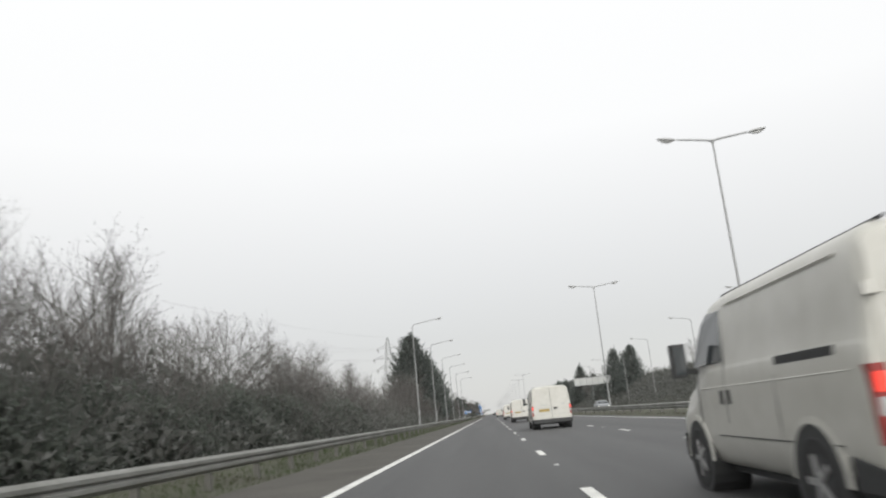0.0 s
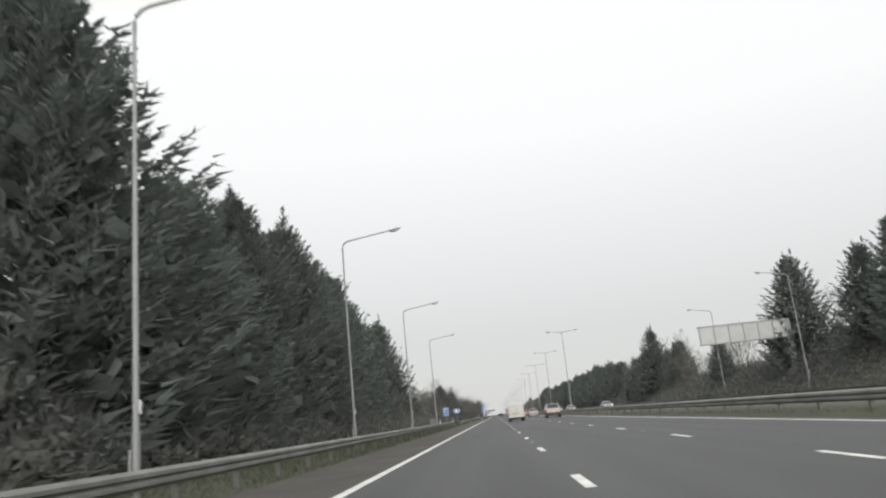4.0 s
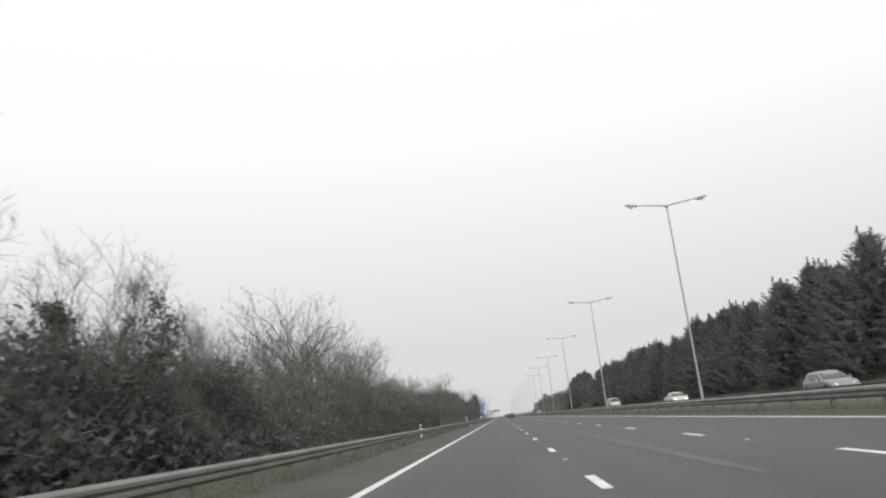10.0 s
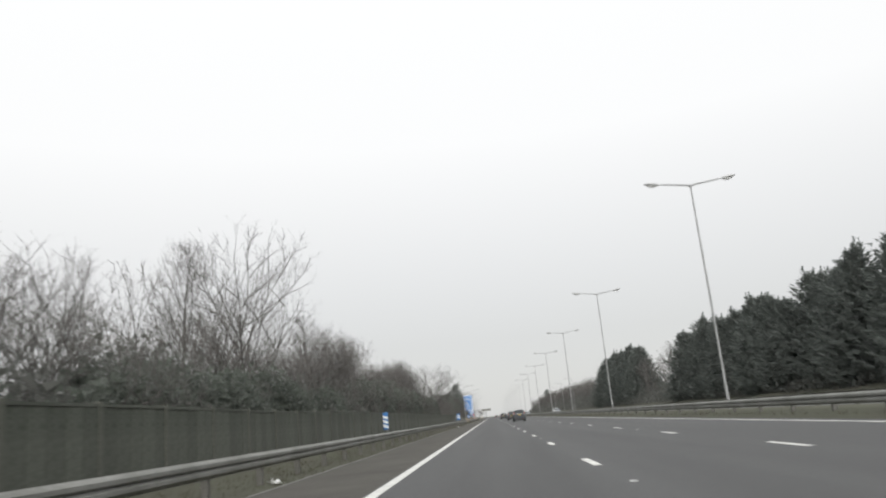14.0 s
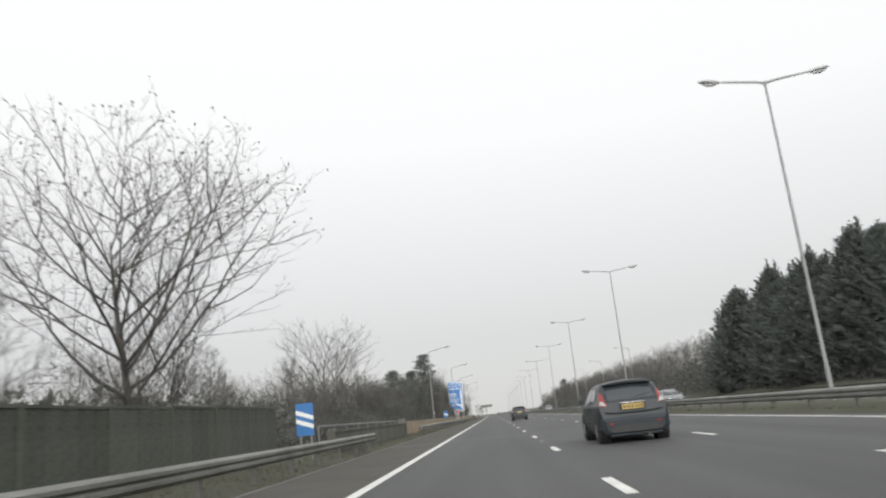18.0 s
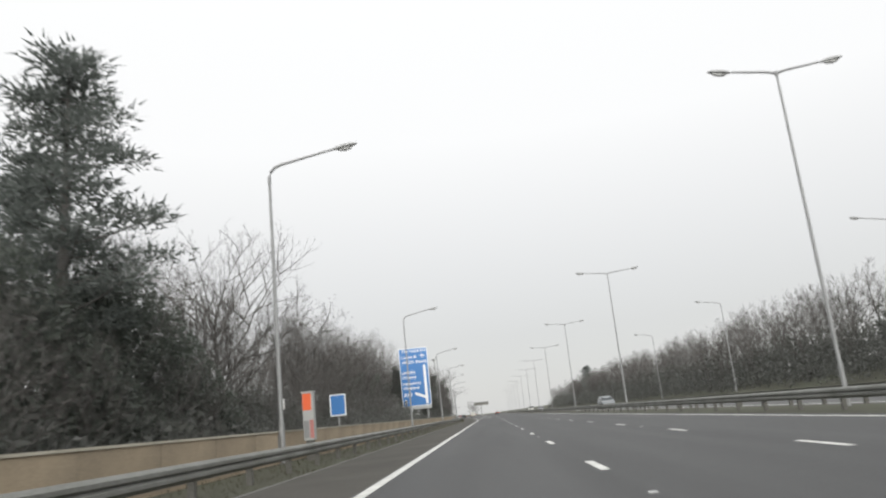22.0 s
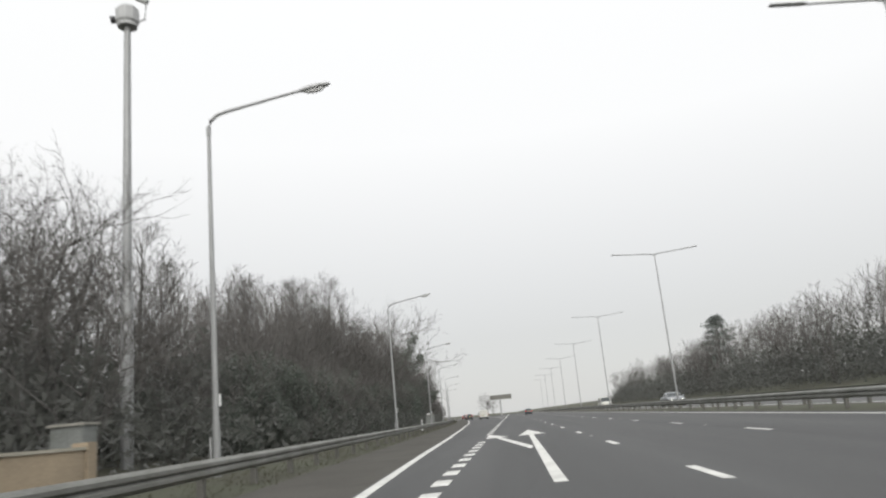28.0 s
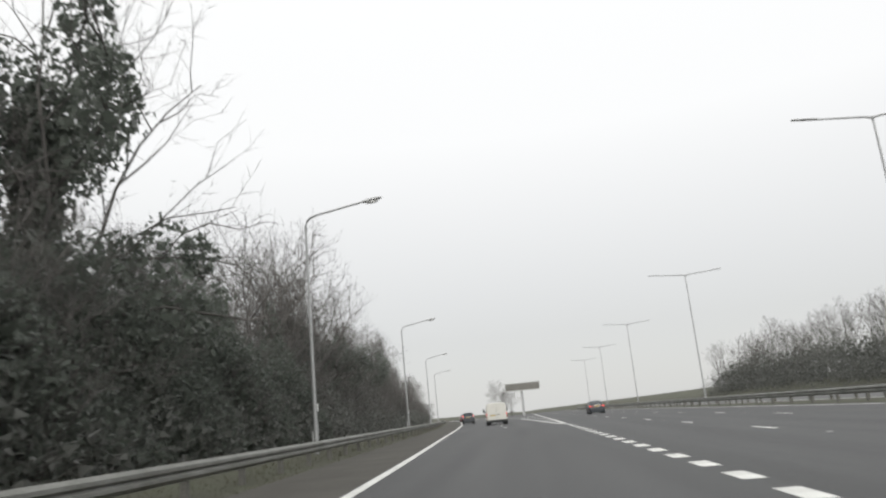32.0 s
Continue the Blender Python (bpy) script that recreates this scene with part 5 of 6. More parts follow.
for y0, y1, kinds, h0, h1, gap, hs in LEFT:
    y = y0
    while y < y1:
        setback = trng.uniform(8.8, 12.5) + (4.2 if 716 < y < 752 else 0)
        plant(trng.choice(kinds), left_edge(y) - setback, y + trng.uniform(-0.8, 0.8), trng.uniform(h0, h1) * (1.06 if setback > 12.6 else 1))
        for _ in range(2):
            behind.append(("w", left_edge(y) - trng.uniform(14, 24), y + trng.uniform(0, gap), trng.uniform(h0, h1) * trng.uniform(0.85, 1.05)))
        y += gap * trng.uniform(0.8, 1.2)
    y = y0
    while y < y1:
        sx = left_edge(y) - trng.uniform(7.0, 8.8)
        plant("s", sx if not (728 < y < 756 or 226 < y < 260) else sx - 3.4, y, hs * trng.uniform(0.75, 1.1))
        y += 6.6 * trng.uniform(0.8, 1.2)
RIGHT_ROWS = [(10, 165, "b", 4.5, 7, 8, 38, 44), (206, 262, "rbb", 6.5, 9, 4.6, 35, 39), (262, 300, "rb", 8.5, 11.5, 5, 36, 41), (300, 336, "rbb", 8.5, 11, 4.4, 35.5, 40),
              (336, 547, "r", 10.0, 12.4, 2.7, 36, 39), (552, 592, "b", 7.5, 9.5, 4.4, 36, 42), (594, 648, "r", 11.2, 14.0, 2.9, 36, 40), (650, 700, "b", 8, 9.6, 4.0, 36, 42),
              (700, 800, "bbb", 8.2, 10, 3.2, 36, 41), (800, 960, "bbb", 8.4, 10.6, 3.8, 36, 42), (960, 1060, "b", 8, 10, 5, 37, 45)]
for y0, y1, kinds, h0, h1, gap, x0, x1 in RIGHT_ROWS:
    y = y0
    while y < y1:
        k = trng.choice(kinds)
        x, h = trng.uniform(x0, x1), trng.uniform(h0, h1)
        if k == "r":
            plant(k, x, y, h, None, trng.uniform(1.05, 1.3))
        else:
            behind.append(("w", x, y, h))
            behind.append(("w", x + trng.uniform(3, 12), y + 1.5, h * trng.uniform(0.95, 1.15)))
        y += gap * trng.uniform(0.8, 1.2)


def woodland(trees, label):
    """Trees too many to count, joined into one mesh for the wood and one for the evergreens."""
    out = {}
    for kind, x, y, h in trees:
        src = LIB[kind][trng.randrange(len(LIB[kind]))]
        k = h / BASE_H[kind]
        a = trng.uniform(0, 2 * math.pi)
        rot = np.array([[math.cos(a), -math.sin(a), 0], [math.sin(a), math.cos(a), 0], [0, 0, 1]]) * np.array([[k * 1.1], [k * 1.1], [k]])
        for child in src.children:
            me = child.data
            co = np.empty(len(me.vertices) * 3, np.float32)
            me.vertices.foreach_get("co", co)
            me.calc_loop_triangles()
            tri = np.empty(len(me.loop_triangles) * 3, np.int32)
            me.loop_triangles.foreach_get("vertices", tri)
            vs, fs, n = out.setdefault(me.materials[0].name, ([], [], [0]))
            vs.append(co.reshape(-1, 3) @ rot.T + np.array([x, y, ground_z(x, y) - 0.05]))
            fs.append(tri.reshape(-1, 3) + n[0])
            n[0] += len(me.vertices)
    for name, (vs, fs, n) in out.items():
        tagged(raw_mesh("woodland", np.concatenate(vs), np.concatenate(fs), bpy.data.materials[name]), label, "woodland", kind="stuff")


woodland([t for t in behind if t[1] < 0], "leafless woodland behind the roadside trees")
woodland([t for t in behind if t[1] > 0], "grey winter woodland on the far bank")
for ob in LIB["w"]:
    for o in (*ob.children_recursive, ob):
        bpy.data.objects.remove(o)


# ---------------------------------------------------------------- undergrowth and grass
def thicket(name, y0, y1, x_of, x_in, x_out, top, per_m, size, seed, label):
    """Tangled stems over a strip of ground; top gives the height by y."""
    rng = np.random.default_rng(seed)
    n = int((y1 - y0) * per_m)
    y = rng.uniform(y0, y1, n)
    w = rng.uniform(0, 1, n)
    base = np.interp(y, SLIP_Y, SLIP_X) if x_of else np.zeros(n)
    clear = np.interp(y, [222, 230, 256, 266], [0, -3.2, -3.2, 0]) if x_of else 0.0
    x = base + clear + x_in + (x_out - x_in) * w
    lump = 0.72 + 0.28 * np.sin(y * 0.55 + 2 * np.sin(y * 0.13)) * np.sin(y * 0.21 + w * 3) + 0.14 * np.sin(y * 1.7 + w * 5)
    hh = np.interp(y, top[0], top[1]) * lump * np.minimum(1, 0.35 + 1.6 * w)
    z = hh * rng.uniform(0, 1, n) ** 0.8
    gx = np.interp(np.abs(x - base), [0, 3.0, 4.5, 8, 14, 24, 60], [-0.06, -0.05, 0.12, 0.45, 0.9, 1.6, 2.0]) if x_of else np.interp(x, [31, 34, 42, 60], [0.1, 0.5, 2.2, 3.0]) * np.where(x > 33, np.interp(y, [60, 120, 185, 235], [1.2, 2.3, 2.3, 1.0]), 1)
    P = np.stack([x, y, gx + z - 0.1], 1)
    D = rng.normal(size=(n, 3)) * np.array([0.7, 0.9, 0.5]) + np.array([0.1, 0, 0.45])
    cut = n // 2
    stems = slivers(P[:cut], D[:cut], rng.uniform(0.4, 1.3, cut) * size, rng.uniform(0.015, 0.04, cut) * size, rng)
    leaf = slivers(P[cut:], D[cut:], rng.uniform(0.12, 0.36, n - cut) * size, rng.uniform(0.10, 0.26, n - cut) * size, rng)
    # dense inner growth
    deep = rng.permutation(np.flatnonzero(w > 0.3))[: n // 3]
    Q = P[deep] - np.array([0, 0, 1]) * (0.25 * z[deep])[:, None]
    inner = slivers(Q, rng.normal(size=Q.shape) + np.array([0, 0, 0.4]), rng.uniform(0.35, 0.75, len(Q)) * size, rng.uniform(0.2, 0.45, len(Q)) * size, rng)
    ob = raw_mesh(name, *joined(stems, leaf, inner), SCRUB)
    return tagged(ob, label, "undergrowth", kind="stuff")


TOP_L = ([-40, 60, 75, 128, 140, 200, 230, 262, 300, 390, 440, 505, 541, 550, 562, 600, 690, 770, 850, 1000, 1100], [4.2, 4.2, 3.6, 3.6, 3, 3, 2.6, 3.2, 4.6, 4.8, 4.6, 5.0, 5.0, 2.4, 2.4, 3.6, 3.4, 4.0, 5.4, 5.6, 4.6])
for i in range(11):
    a = -30 + i * 102
    thicket("undergrowth", a, a + 102, True, -6.4, -13.5, TOP_L, 310, 1.1, 70 + i, "tangled brown bramble and leafless undergrowth under the trees")
TOP_R = ([0, 160, 200, 240, 330, 530, 620, 660, 1100], [2.4, 2.8, 3.2, 3.4, 3.2, 3.0, 4.6, 6.4, 6.8])
for i in range(5):
    a = 10 + i * 210
    thicket("undergrowth", a, a + 210, False, 33.5, 43, TOP_R, 200, 1.2, 90 + i, "grey-brown scrub on the far bank beyond the opposite carriageway")

thicket("undergrowth", 45, 262, False, 31.8, 44, ([45, 120, 262], [1.8, 2.6, 3.0]), 240, 1.5, 97, "dark scrub and bramble covering the far embankment")


def hedge(y0, y1, x_in, x_out, tall, per_m, seed):
    """Ivy and evergreen growth heaped into a lumpy bank of small leaves."""
    rng = np.random.default_rng(seed)
    n = int((y1 - y0) * per_m)
    y, w = rng.uniform(y0, y1, n), rng.uniform(0, 1, n)
    edge = np.interp(y, SLIP_Y, SLIP_X)
    top = tall * (0.82 + 0.16 * np.sin(y * 0.42 + seed) * np.sin(y * 0.17) + 0.10 * np.sin(y * 1.3 + w * 4)) * np.minimum(1, np.minimum((y - y0 + 1) / 5, (y1 - y + 1) / 5))
    z = top * rng.uniform(0, 1, n) ** 0.7
    front = x_in + 0.9 * (z / tall) ** 2 * np.sign(x_out - x_in) + 0.35 * np.sin(y * 0.8 + z * 1.4)
    P = np.stack([edge + front + (x_out - x_in) * w ** 1.6 * 0.7, y, z + 0.15], 1)
    D = rng.normal(size=(n, 3)) * 0.7 + np.array([0.5, -0.15, -0.1])
    leaf = slivers(P, D, rng.uniform(0.11, 0.25, n), rng.uniform(0.08, 0.17, n), rng)
    k = n // 4
    q = rng.permutation(n)[:k]
    inner = slivers(P[q] - np.array([0.5, 0, 0.2]), rng.normal(size=(k, 3)), rng.uniform(0.3, 0.6, k), rng.uniform(0.2, 0.42, k), rng)
    sprig = slivers(P[q] + np.array([0, 0, 0.1]), rng.normal(size=(k, 3)) * 0.5 + np.array([0.1, 0, 1.0]), rng.uniform(0.3, 0.8, k), np.full(k, 0.02), rng)
    return tagged(raw_mesh("hedge", *joined(leaf, inner, sprig), IVY), "dense dark evergreen and ivy hedge behind the barrier", "hedge", kind="stuff")


for i, (y0, y1, tall, x_in) in enumerate(((2, 62, 3.0, -7.0), (284, 334, 4.2, -6.8), (360, 432, 4.0, -6.6), (432, 470, 3.8, -6.8), (470, 549, 5.2, -6.9), (606, 634, 3.2, -7.2), (628, 676, 6.6, -7.8), (757, 800, 6.0, -7.4), (800, 812, 6.0, -8.6), (826, 892, 5.0, -7.0), (892, 944, 6.4, -6.8))):
    hedge(y0, y1, x_in, x_in - 3.0, tall, 500, 400 + i)


def verge_grass(y0, y1, x0, x1, per_m, hgt, seed, follow=True, blade=DRY_BLADE):
    rng = np.random.default_rng(seed)
    n = int((y1 - y0) * per_m)
    y = rng.uniform(y0, y1, n)
    q = rng.uniform(0, 1, n)
    x = x0 + (x1 - x0) * q + (np.interp(y, SLIP_Y, SLIP_X) if follow else 0)
    z = np.interp(np.abs(x - (np.interp(y, SLIP_Y, SLIP_X))), [0, 3.0, 4.5, 8], [-0.06, -0.05, 0.12, 0.45]) if follow else np.full(n, 0.12)
    P = np.stack([x, y, z - 0.01], 1)
    D = rng.normal(size=(n, 3)) * 0.45 + np.array([0, 0, 1.0])
    lump = 0.5 + 0.5 * np.abs(np.sin(y * 0.9) * np.sin(y * 0.37 + x))
    v, f = slivers(P, D, rng.uniform(0.4, 1.0, n) * hgt * lump, rng.uniform(0.012, 0.03, n), rng)
    return tagged(raw_mesh("grass", v, f, blade), "rough tufted verge grass beside the barrier", "grass", kind="stuff")


verge_grass(0, 300, -2.55, -6.5, 190, 0.32, 5, True, BLADE)
verge_grass(224, 264, -5.6, -11.0, 260, 0.26, 8)
verge_grass(300, 1010, -2.55, -4.6, 60, 0.2, 6)
verge_grass(20, 640, 12.1, 14.9, 60, 0.24, 7, False)


# ---------------------------------------------------------------- vehicles
def loft(sections):
    """Closed body from half outlines (x, z) at places along y."""
    s = Shape()
    n = 0
    for y, half in sections:
        ring = list(half) + [(-x, z) for x, z in half[::-1] if abs(x) > 1e-6]
        n = len(ring)
        s.v += [(x, y, z) for x, z in ring]
    for i in range(len(sections) - 1):
        for j in range(n):
            q, r = i * n + j, i * n + (j + 1) % n
            s.f.append((q, r, r + n, q + n))
    s.f.append(tuple(range(n)))
    s.f.append(tuple(range((len(sections) - 1) * n, len(sections) * n))[::-1])
    return s


def flow(t, P, k):
    """Values P at places t, filled in smoothly with k steps between neighbours and no overshoot."""
    t, P = np.asarray(t, float), np.asarray(P, float)
    h = np.diff(t)
    slope = np.diff(P, axis=0) / h.reshape(-1, *[1] * (P.ndim - 1))
    m = np.zeros_like(P)
    a, b = slope[:-1], slope[1:]
    m[1:-1] = np.where(a * b > 0, 2 * a * b / np.where(a * b > 0, a + b, 1), 0)
    m[0], m[-1] = slope[0], slope[-1]
    out, at = [], []
    for i in range(len(t) - 1):
        for j in range(k):
            u = j / k
            out.append((1 + 2 * u) * (1 - u) ** 2 * P[i] + u * (1 - u) ** 2 * h[i] * m[i] + u * u * (3 - 2 * u) * P[i + 1] - u * u * (1 - u) * h[i] * m[i + 1])
            at.append(t[i] + u * h[i])
    return np.array(at + [t[-1]]), np.array(out + [P[-1]])


def rounded(sections, k=3):
    """The same body with more sections and a rounder outline."""
    ys, S = flow([y for y, _ in sections], [ring for _, ring in sections], k)
    d = np.concatenate([[0], np.cumsum(np.linalg.norm(np.diff(S[len(S) // 2], axis=0), axis=1) + 1e-3)])
    out = []
    for y, ring in zip(ys, S):
        _, q = flow(d, ring, 3)
        out.append((y, [(float(x), float(z)) for x, z in q]))
    return out


def wheel(parent, x, y, r, w=0.2):
    side = 1 if x > 0 else -1
    t = Shape()
    prof = [(0.0, r * 0.62), (0.0, r * 0.9), (0.03, r), (w - 0.03, r), (w, r * 0.9), (w, r * 0.6)]
    n = 20
    for a in range(n):
        c, sn = math.cos(2 * math.pi * a / n), math.sin(2 * math.pi * a / n)
        t.v += [(-side * d, rr * c, rr * sn) for d, rr in prof]
    m = len(prof)
    for a in range(n):
        for j in range(m - 1):
            t.f.append((a * m + j, a * m + j + 1, ((a + 1) % n) * m + j + 1, ((a + 1) % n) * m + j))
    tyre = t.put("wheel", RUBBER, parent, "black tyre on a pale wheel")
    tyre.matrix_basis = pose(x, y, r)
    rim = Shape()
    rim.tube([(-side * 0.03, 0, 0), (-side * 0.05, 0, 0)], [r * 0.64, r * 0.6], 20)
    for k in range(5):
        a = 2 * math.pi * k / 5
        rim.bar((-side * 0.015, 0, 0), (-side * 0.02, math.cos(a) * r * 0.58, math.sin(a) * r * 0.58), 0.035)
    rim.tube([(side * 0.0, 0, 0), (-side * 0.04, 0, 0)], [r * 0.16, r * 0.18], 10)
    rim.put("rim", ALLOY, tyre)


def quad(name, pts, material, parent, label="", thick=0.012):
    """A flat panel with thickness, its face along the order given."""
    p = [Vector(q) for q in pts]
    nrm = (p[1] - p[0]).cross(p[2] - p[0]).normalized() * thick
    n = len(p)
    return mesh_object(name, [tuple(q + nrm * 0.5) for q in p] + [tuple(q - nrm * 0.5) for q in p],
                       [tuple(range(n)), tuple(range(n, 2 * n))[::-1]] + [(i, n + i, n + (i + 1) % n, (i + 1) % n) for i in range(n)], material, parent, label)


def skin(name, corners, along, body, material, parent, label="", lift=0.008, n=7):
    """A panel that lies on a body's surface: four corners (x, z) carried onto it along a direction."""
    tree = BVHTree.FromPolygons(body.v, body.f)
    d = Vector(along).normalized()
    face, back = [], []
    for i in range(n):
        for j in range(n):
            u, w = j / (n - 1), i / (n - 1)
            x, z = ((1 - u) * (1 - w) * np.array(corners[0]) + u * (1 - w) * np.array(corners[1]) + u * w * np.array(corners[2]) + (1 - u) * w * np.array(corners[3]))
            start = Vector((x, 0, z)) - d * 3
            hit, nrm = tree.ray_cast(start, d)[:2]
            if hit is None:
                hit, nrm = tree.find_nearest(Vector((x, 0.2, z)))[:2]
            nrm = nrm if nrm.dot(d) < 0 else -nrm
            rim = i in (0, n - 1) or j in (0, n - 1)
            face.append(hit + nrm * lift * (0.5 if rim else 1))
            back.append(hit - nrm * 0.012)
    k = n * n
    faces = [(i * n + j, i * n + j + 1, (i + 1) * n + j + 1, (i + 1) * n + j) for i in range(n - 1) for j in range(n - 1)]
    edge = list(range(n)) + [i * n + n - 1 for i in range(1, n)] + [k - 1 - j for j in range(1, n)] + [(n - 1 - i) * n for i in range(1, n - 1)]
    faces += [(edge[q], edge[(q + 1) % len(edge)], edge[(q + 1) % len(edge)] + k, edge[q] + k) for q in range(len(edge))]
    return mesh_object(name, [tuple(p) for p in face + back], faces, material, parent, label, True)


def arch(parent, x, y, r):
    s = Shape()
    n = 14
    side = 1 if x > 0 else -1
    for k in range(n + 1):
        a = math.pi * k / n
        for rr, d in ((r * 1.0, 0.0), (r * 1.13, 0.0), (r * 1.0, 0.018), (r * 1.13, 0.012)):
            s.v.append((x + side * d, y + rr * math.cos(a), 0.33 + rr * math.sin(a)))
    for k in range(n):
        q = k * 4
        s.f += [(q + 2, q + 3, q + 7, q + 6), (q + 1, q + 5, q + 7, q + 3), (q, q + 2, q + 6, q + 4)]
    return s


def number_plate(parent, x, y, z, w=0.52, h=0.115):
    pl = Shape().box(x - w / 2, x + w / 2, y - 0.014, y, z - h / 2, z + h / 2).put("number_plate", PLATE, parent, "yellow rear plate")
    for k in range(7):
        cx = x - w * 0.40 + k * w * 0.8 / 6 + (0.012 if k > 3 else -0.008)
        Shape().box(cx - 0.02, cx + 0.02, y - 0.019, y - 0.0145, z - 0.035, z + 0.035).put("bar", BLACK, pl)


def van(label, m, lit=True, paint=None):
    paint = paint or VANWHITE
    ob = thing("panel_van", label, "van", m, "white vans on the motorway")
    half = [(0, 0.30), (0.86, 0.30), (0.945, 0.42), (0.985, 0.62), (0.985, 0.95), (0.968, 1.22), (0.955, 1.27), (0.905, 1.75), (0.85, 1.90), (0.72, 1.985), (0, 2.02)]
    rows = [(0.0, 1.96, 0.965), (0.05, 2.0, 0.99), (0.12, 2.02, 1.0), (1.6, 2.02, 1.0), (2.7, 2.02, 1.0), (3.2, 1.99, 1.0), (3.36, 1.93, 0.995), (3.6, 1.68, 0.99), (3.85, 1.42, 0.985), (4.08, 1.19, 0.97), (4.45, 1.07, 0.95), (4.7, 0.93, 0.90), (4.83, 0.74, 0.80)]
    secs = []
    for y, top, w in rows:
        secs.append((y, [(x * w, z if z <= 0.62 else 0.62 + (z - 0.62) * (top - 0.62) / 1.40) for x, z in half]))
    body = loft(rounded(secs)).put("body", paint, ob, "white painted panel body", True)

    def sx(z):
        return float(np.interp(z, [0.3, 0.62, 0.95, 1.22, 1.27, 1.75, 1.9], [0.9, 0.985, 0.985, 0.968, 0.955, 0.905, 0.85]))

    for sd in (-1, 1):
        win = [(2.78, 1.30), (2.78, 1.80), (3.20, 1.82), (3.36, 1.72), (3.62, 1.44), (3.70, 1.30)]
        pts = [(sd * (sx(z) + 0.004), y, z) for y, z in win]
        quad("side_window", pts if sd < 0 else pts[::-1], GLASS, ob, "dark cab side window", 0.02)
        # mirror
        mir = Shape().box(sd * 1.06 - 0.07 + sd * 0.09, sd * 1.06 + 0.07 + sd * 0.09, 3.52, 3.66, 1.20, 1.56).put("mirror", PLASTIC, ob, "black door mirror")
        Shape().bar((sd * 0.95, 3.62, 1.25), (sd * 1.12, 3.6, 1.28), 0.04).put("mirror_arm", PLASTIC, mir)
        Shape().box(sd * 1.15 - 0.055, sd * 1.15 + 0.055, 3.508, 3.518, 1.23, 1.53).put("mirror_glass", GLASS, mir)
        # slide rail, seams, handles, lower moulding
        rail = Shape()
        x = sd * (sx(1.215) + 0.006)
        rail.box(min(x, x - sd * 0.012), max(x, x - sd * 0.012), 0.42, 1.42, 1.185, 1.25).put("slide_rail", PLASTIC, ob, "black sliding door rail")
        seam = Shape()
        for y, z0, z1 in ((2.72, 0.52, 1.9), (1.48, 0.5, 1.12), (3.62, 0.6, 1.25)):
            zs = [z0 + (z1 - z0) * i / 6 for i in range(7)]
            seam.tube([(sd * (sx(z) + 0.0), y, z) for z in zs], [0.006] * 7, 4)
        seam.tube([(sd * 0.986, 0.5, 0.60), (sd * 0.986, 3.1, 0.60)], [0.006, 0.006], 4)
        seam.put("door_seam", PLASTIC, ob)
        crease = Shape().tube([(sd * 0.975, 0.25, 1.075), (sd * 0.978, 3.5, 1.06)], [0.010, 0.008], 5)
        crease.tube([(sd * 0.90, 0.3, 1.83), (sd * 0.90, 2.6, 1.83)], [0.010, 0.010], 5)
        crease.put("pressing", paint, ob)
        for y in (2.62, 2.83):
            Shape().box(min(sd * 0.982, sd * 0.998), max(sd * 0.982, sd * 0.998), y - 0.035, y + 0.035, 0.90, 1.03).put("door_handle", PLASTIC, ob, "black door handle")
        for y in (0.95, 3.88):
            arch(ob, sd * 0.975, y, 0.41).put("wheel_arch", paint, ob)
            Shape().tube([(sd * 0.60, y, 0.36), (sd * 0.989, y, 0.36)], [0.405, 0.405], 22).put("wheel_well", PLASTIC, ob, "dark wheel well")
            wheel(ob, sd * 0.995, y, 0.335, 0.2)
        # rear lamps
        lamp = Shape().box(min(sd * 0.885, sd * 0.975), max(sd * 0.885, sd * 0.975), -0.02, 0.10, 0.62, 1.10).put("tail_lamp", TAILDARK, ob, "red rear lamp cluster")
        Shape().box(min(sd * 0.893, sd * 0.968), max(sd * 0.893, sd * 0.968), -0.026, -0.021, 0.93, 1.05).put("lit_lens", TAIL if lit else TAILDARK, lamp, "glowing red lens")
        Shape().box(min(sd * 0.893, sd * 0.968), max(sd * 0.893, sd * 0.968), -0.026, -0.021, 0.79, 0.90).put("clear_lens", LENS, lamp, "pale reversing lens")
        # rear doors
        x0, x1 = (0.008, 0.875) if sd > 0 else (-0.875, -0.008)
        door = Shape().plate(round_rect(x1 - x0, 1.41, 0.06, 3, x0, 0.47), -0.022, 0.0).put("rear_door", paint, ob, "plain white rear door")
        Shape().plate(round_rect(x1 - x0 - 0.16, 0.62, 0.05, 3, x0 + 0.08, 1.18), -0.030, -0.0225).put("pressed_panel", paint, door)
        Shape().box(x0, x1, -0.028, -0.023, 0.685, 0.70).put("lower_seam", SIGN_BACK, door)
        for z in (0.62, 1.55):
            Shape().box(min(sd * 0.83, sd * 0.93), max(sd * 0.83, sd * 0.93), -0.05, -0.01, z - 0.04, z + 0.04).put("hinge", paint, door)
        Shape().tube([(sd * 0.70, -0.012, 1.99), (sd * 0.70, 3.2, 1.995)], [0.014, 0.014], 5).put("roof_gutter", PLASTIC, ob)
        Shape().box(min(sd * 0.45, sd * 0.80), max(sd * 0.45, sd * 0.80), 4.66, 4.80, 0.74, 0.92).put("head_lamp", LENS, ob)
    Shape().plate(round_rect(0.66, 0.20, 0.04, 3, -0.68, 0.80), -0.034, -0.024).put("plate_recess", SIGN_BACK, ob, "shallow plate recess")
    number_plate(ob, -0.36, -0.034, 0.88)
    Shape().box(0.10, 0.30, -0.036, -0.022, 0.90, 0.99).put("handle_recess", PLASTIC, ob, "black rear handle recess")
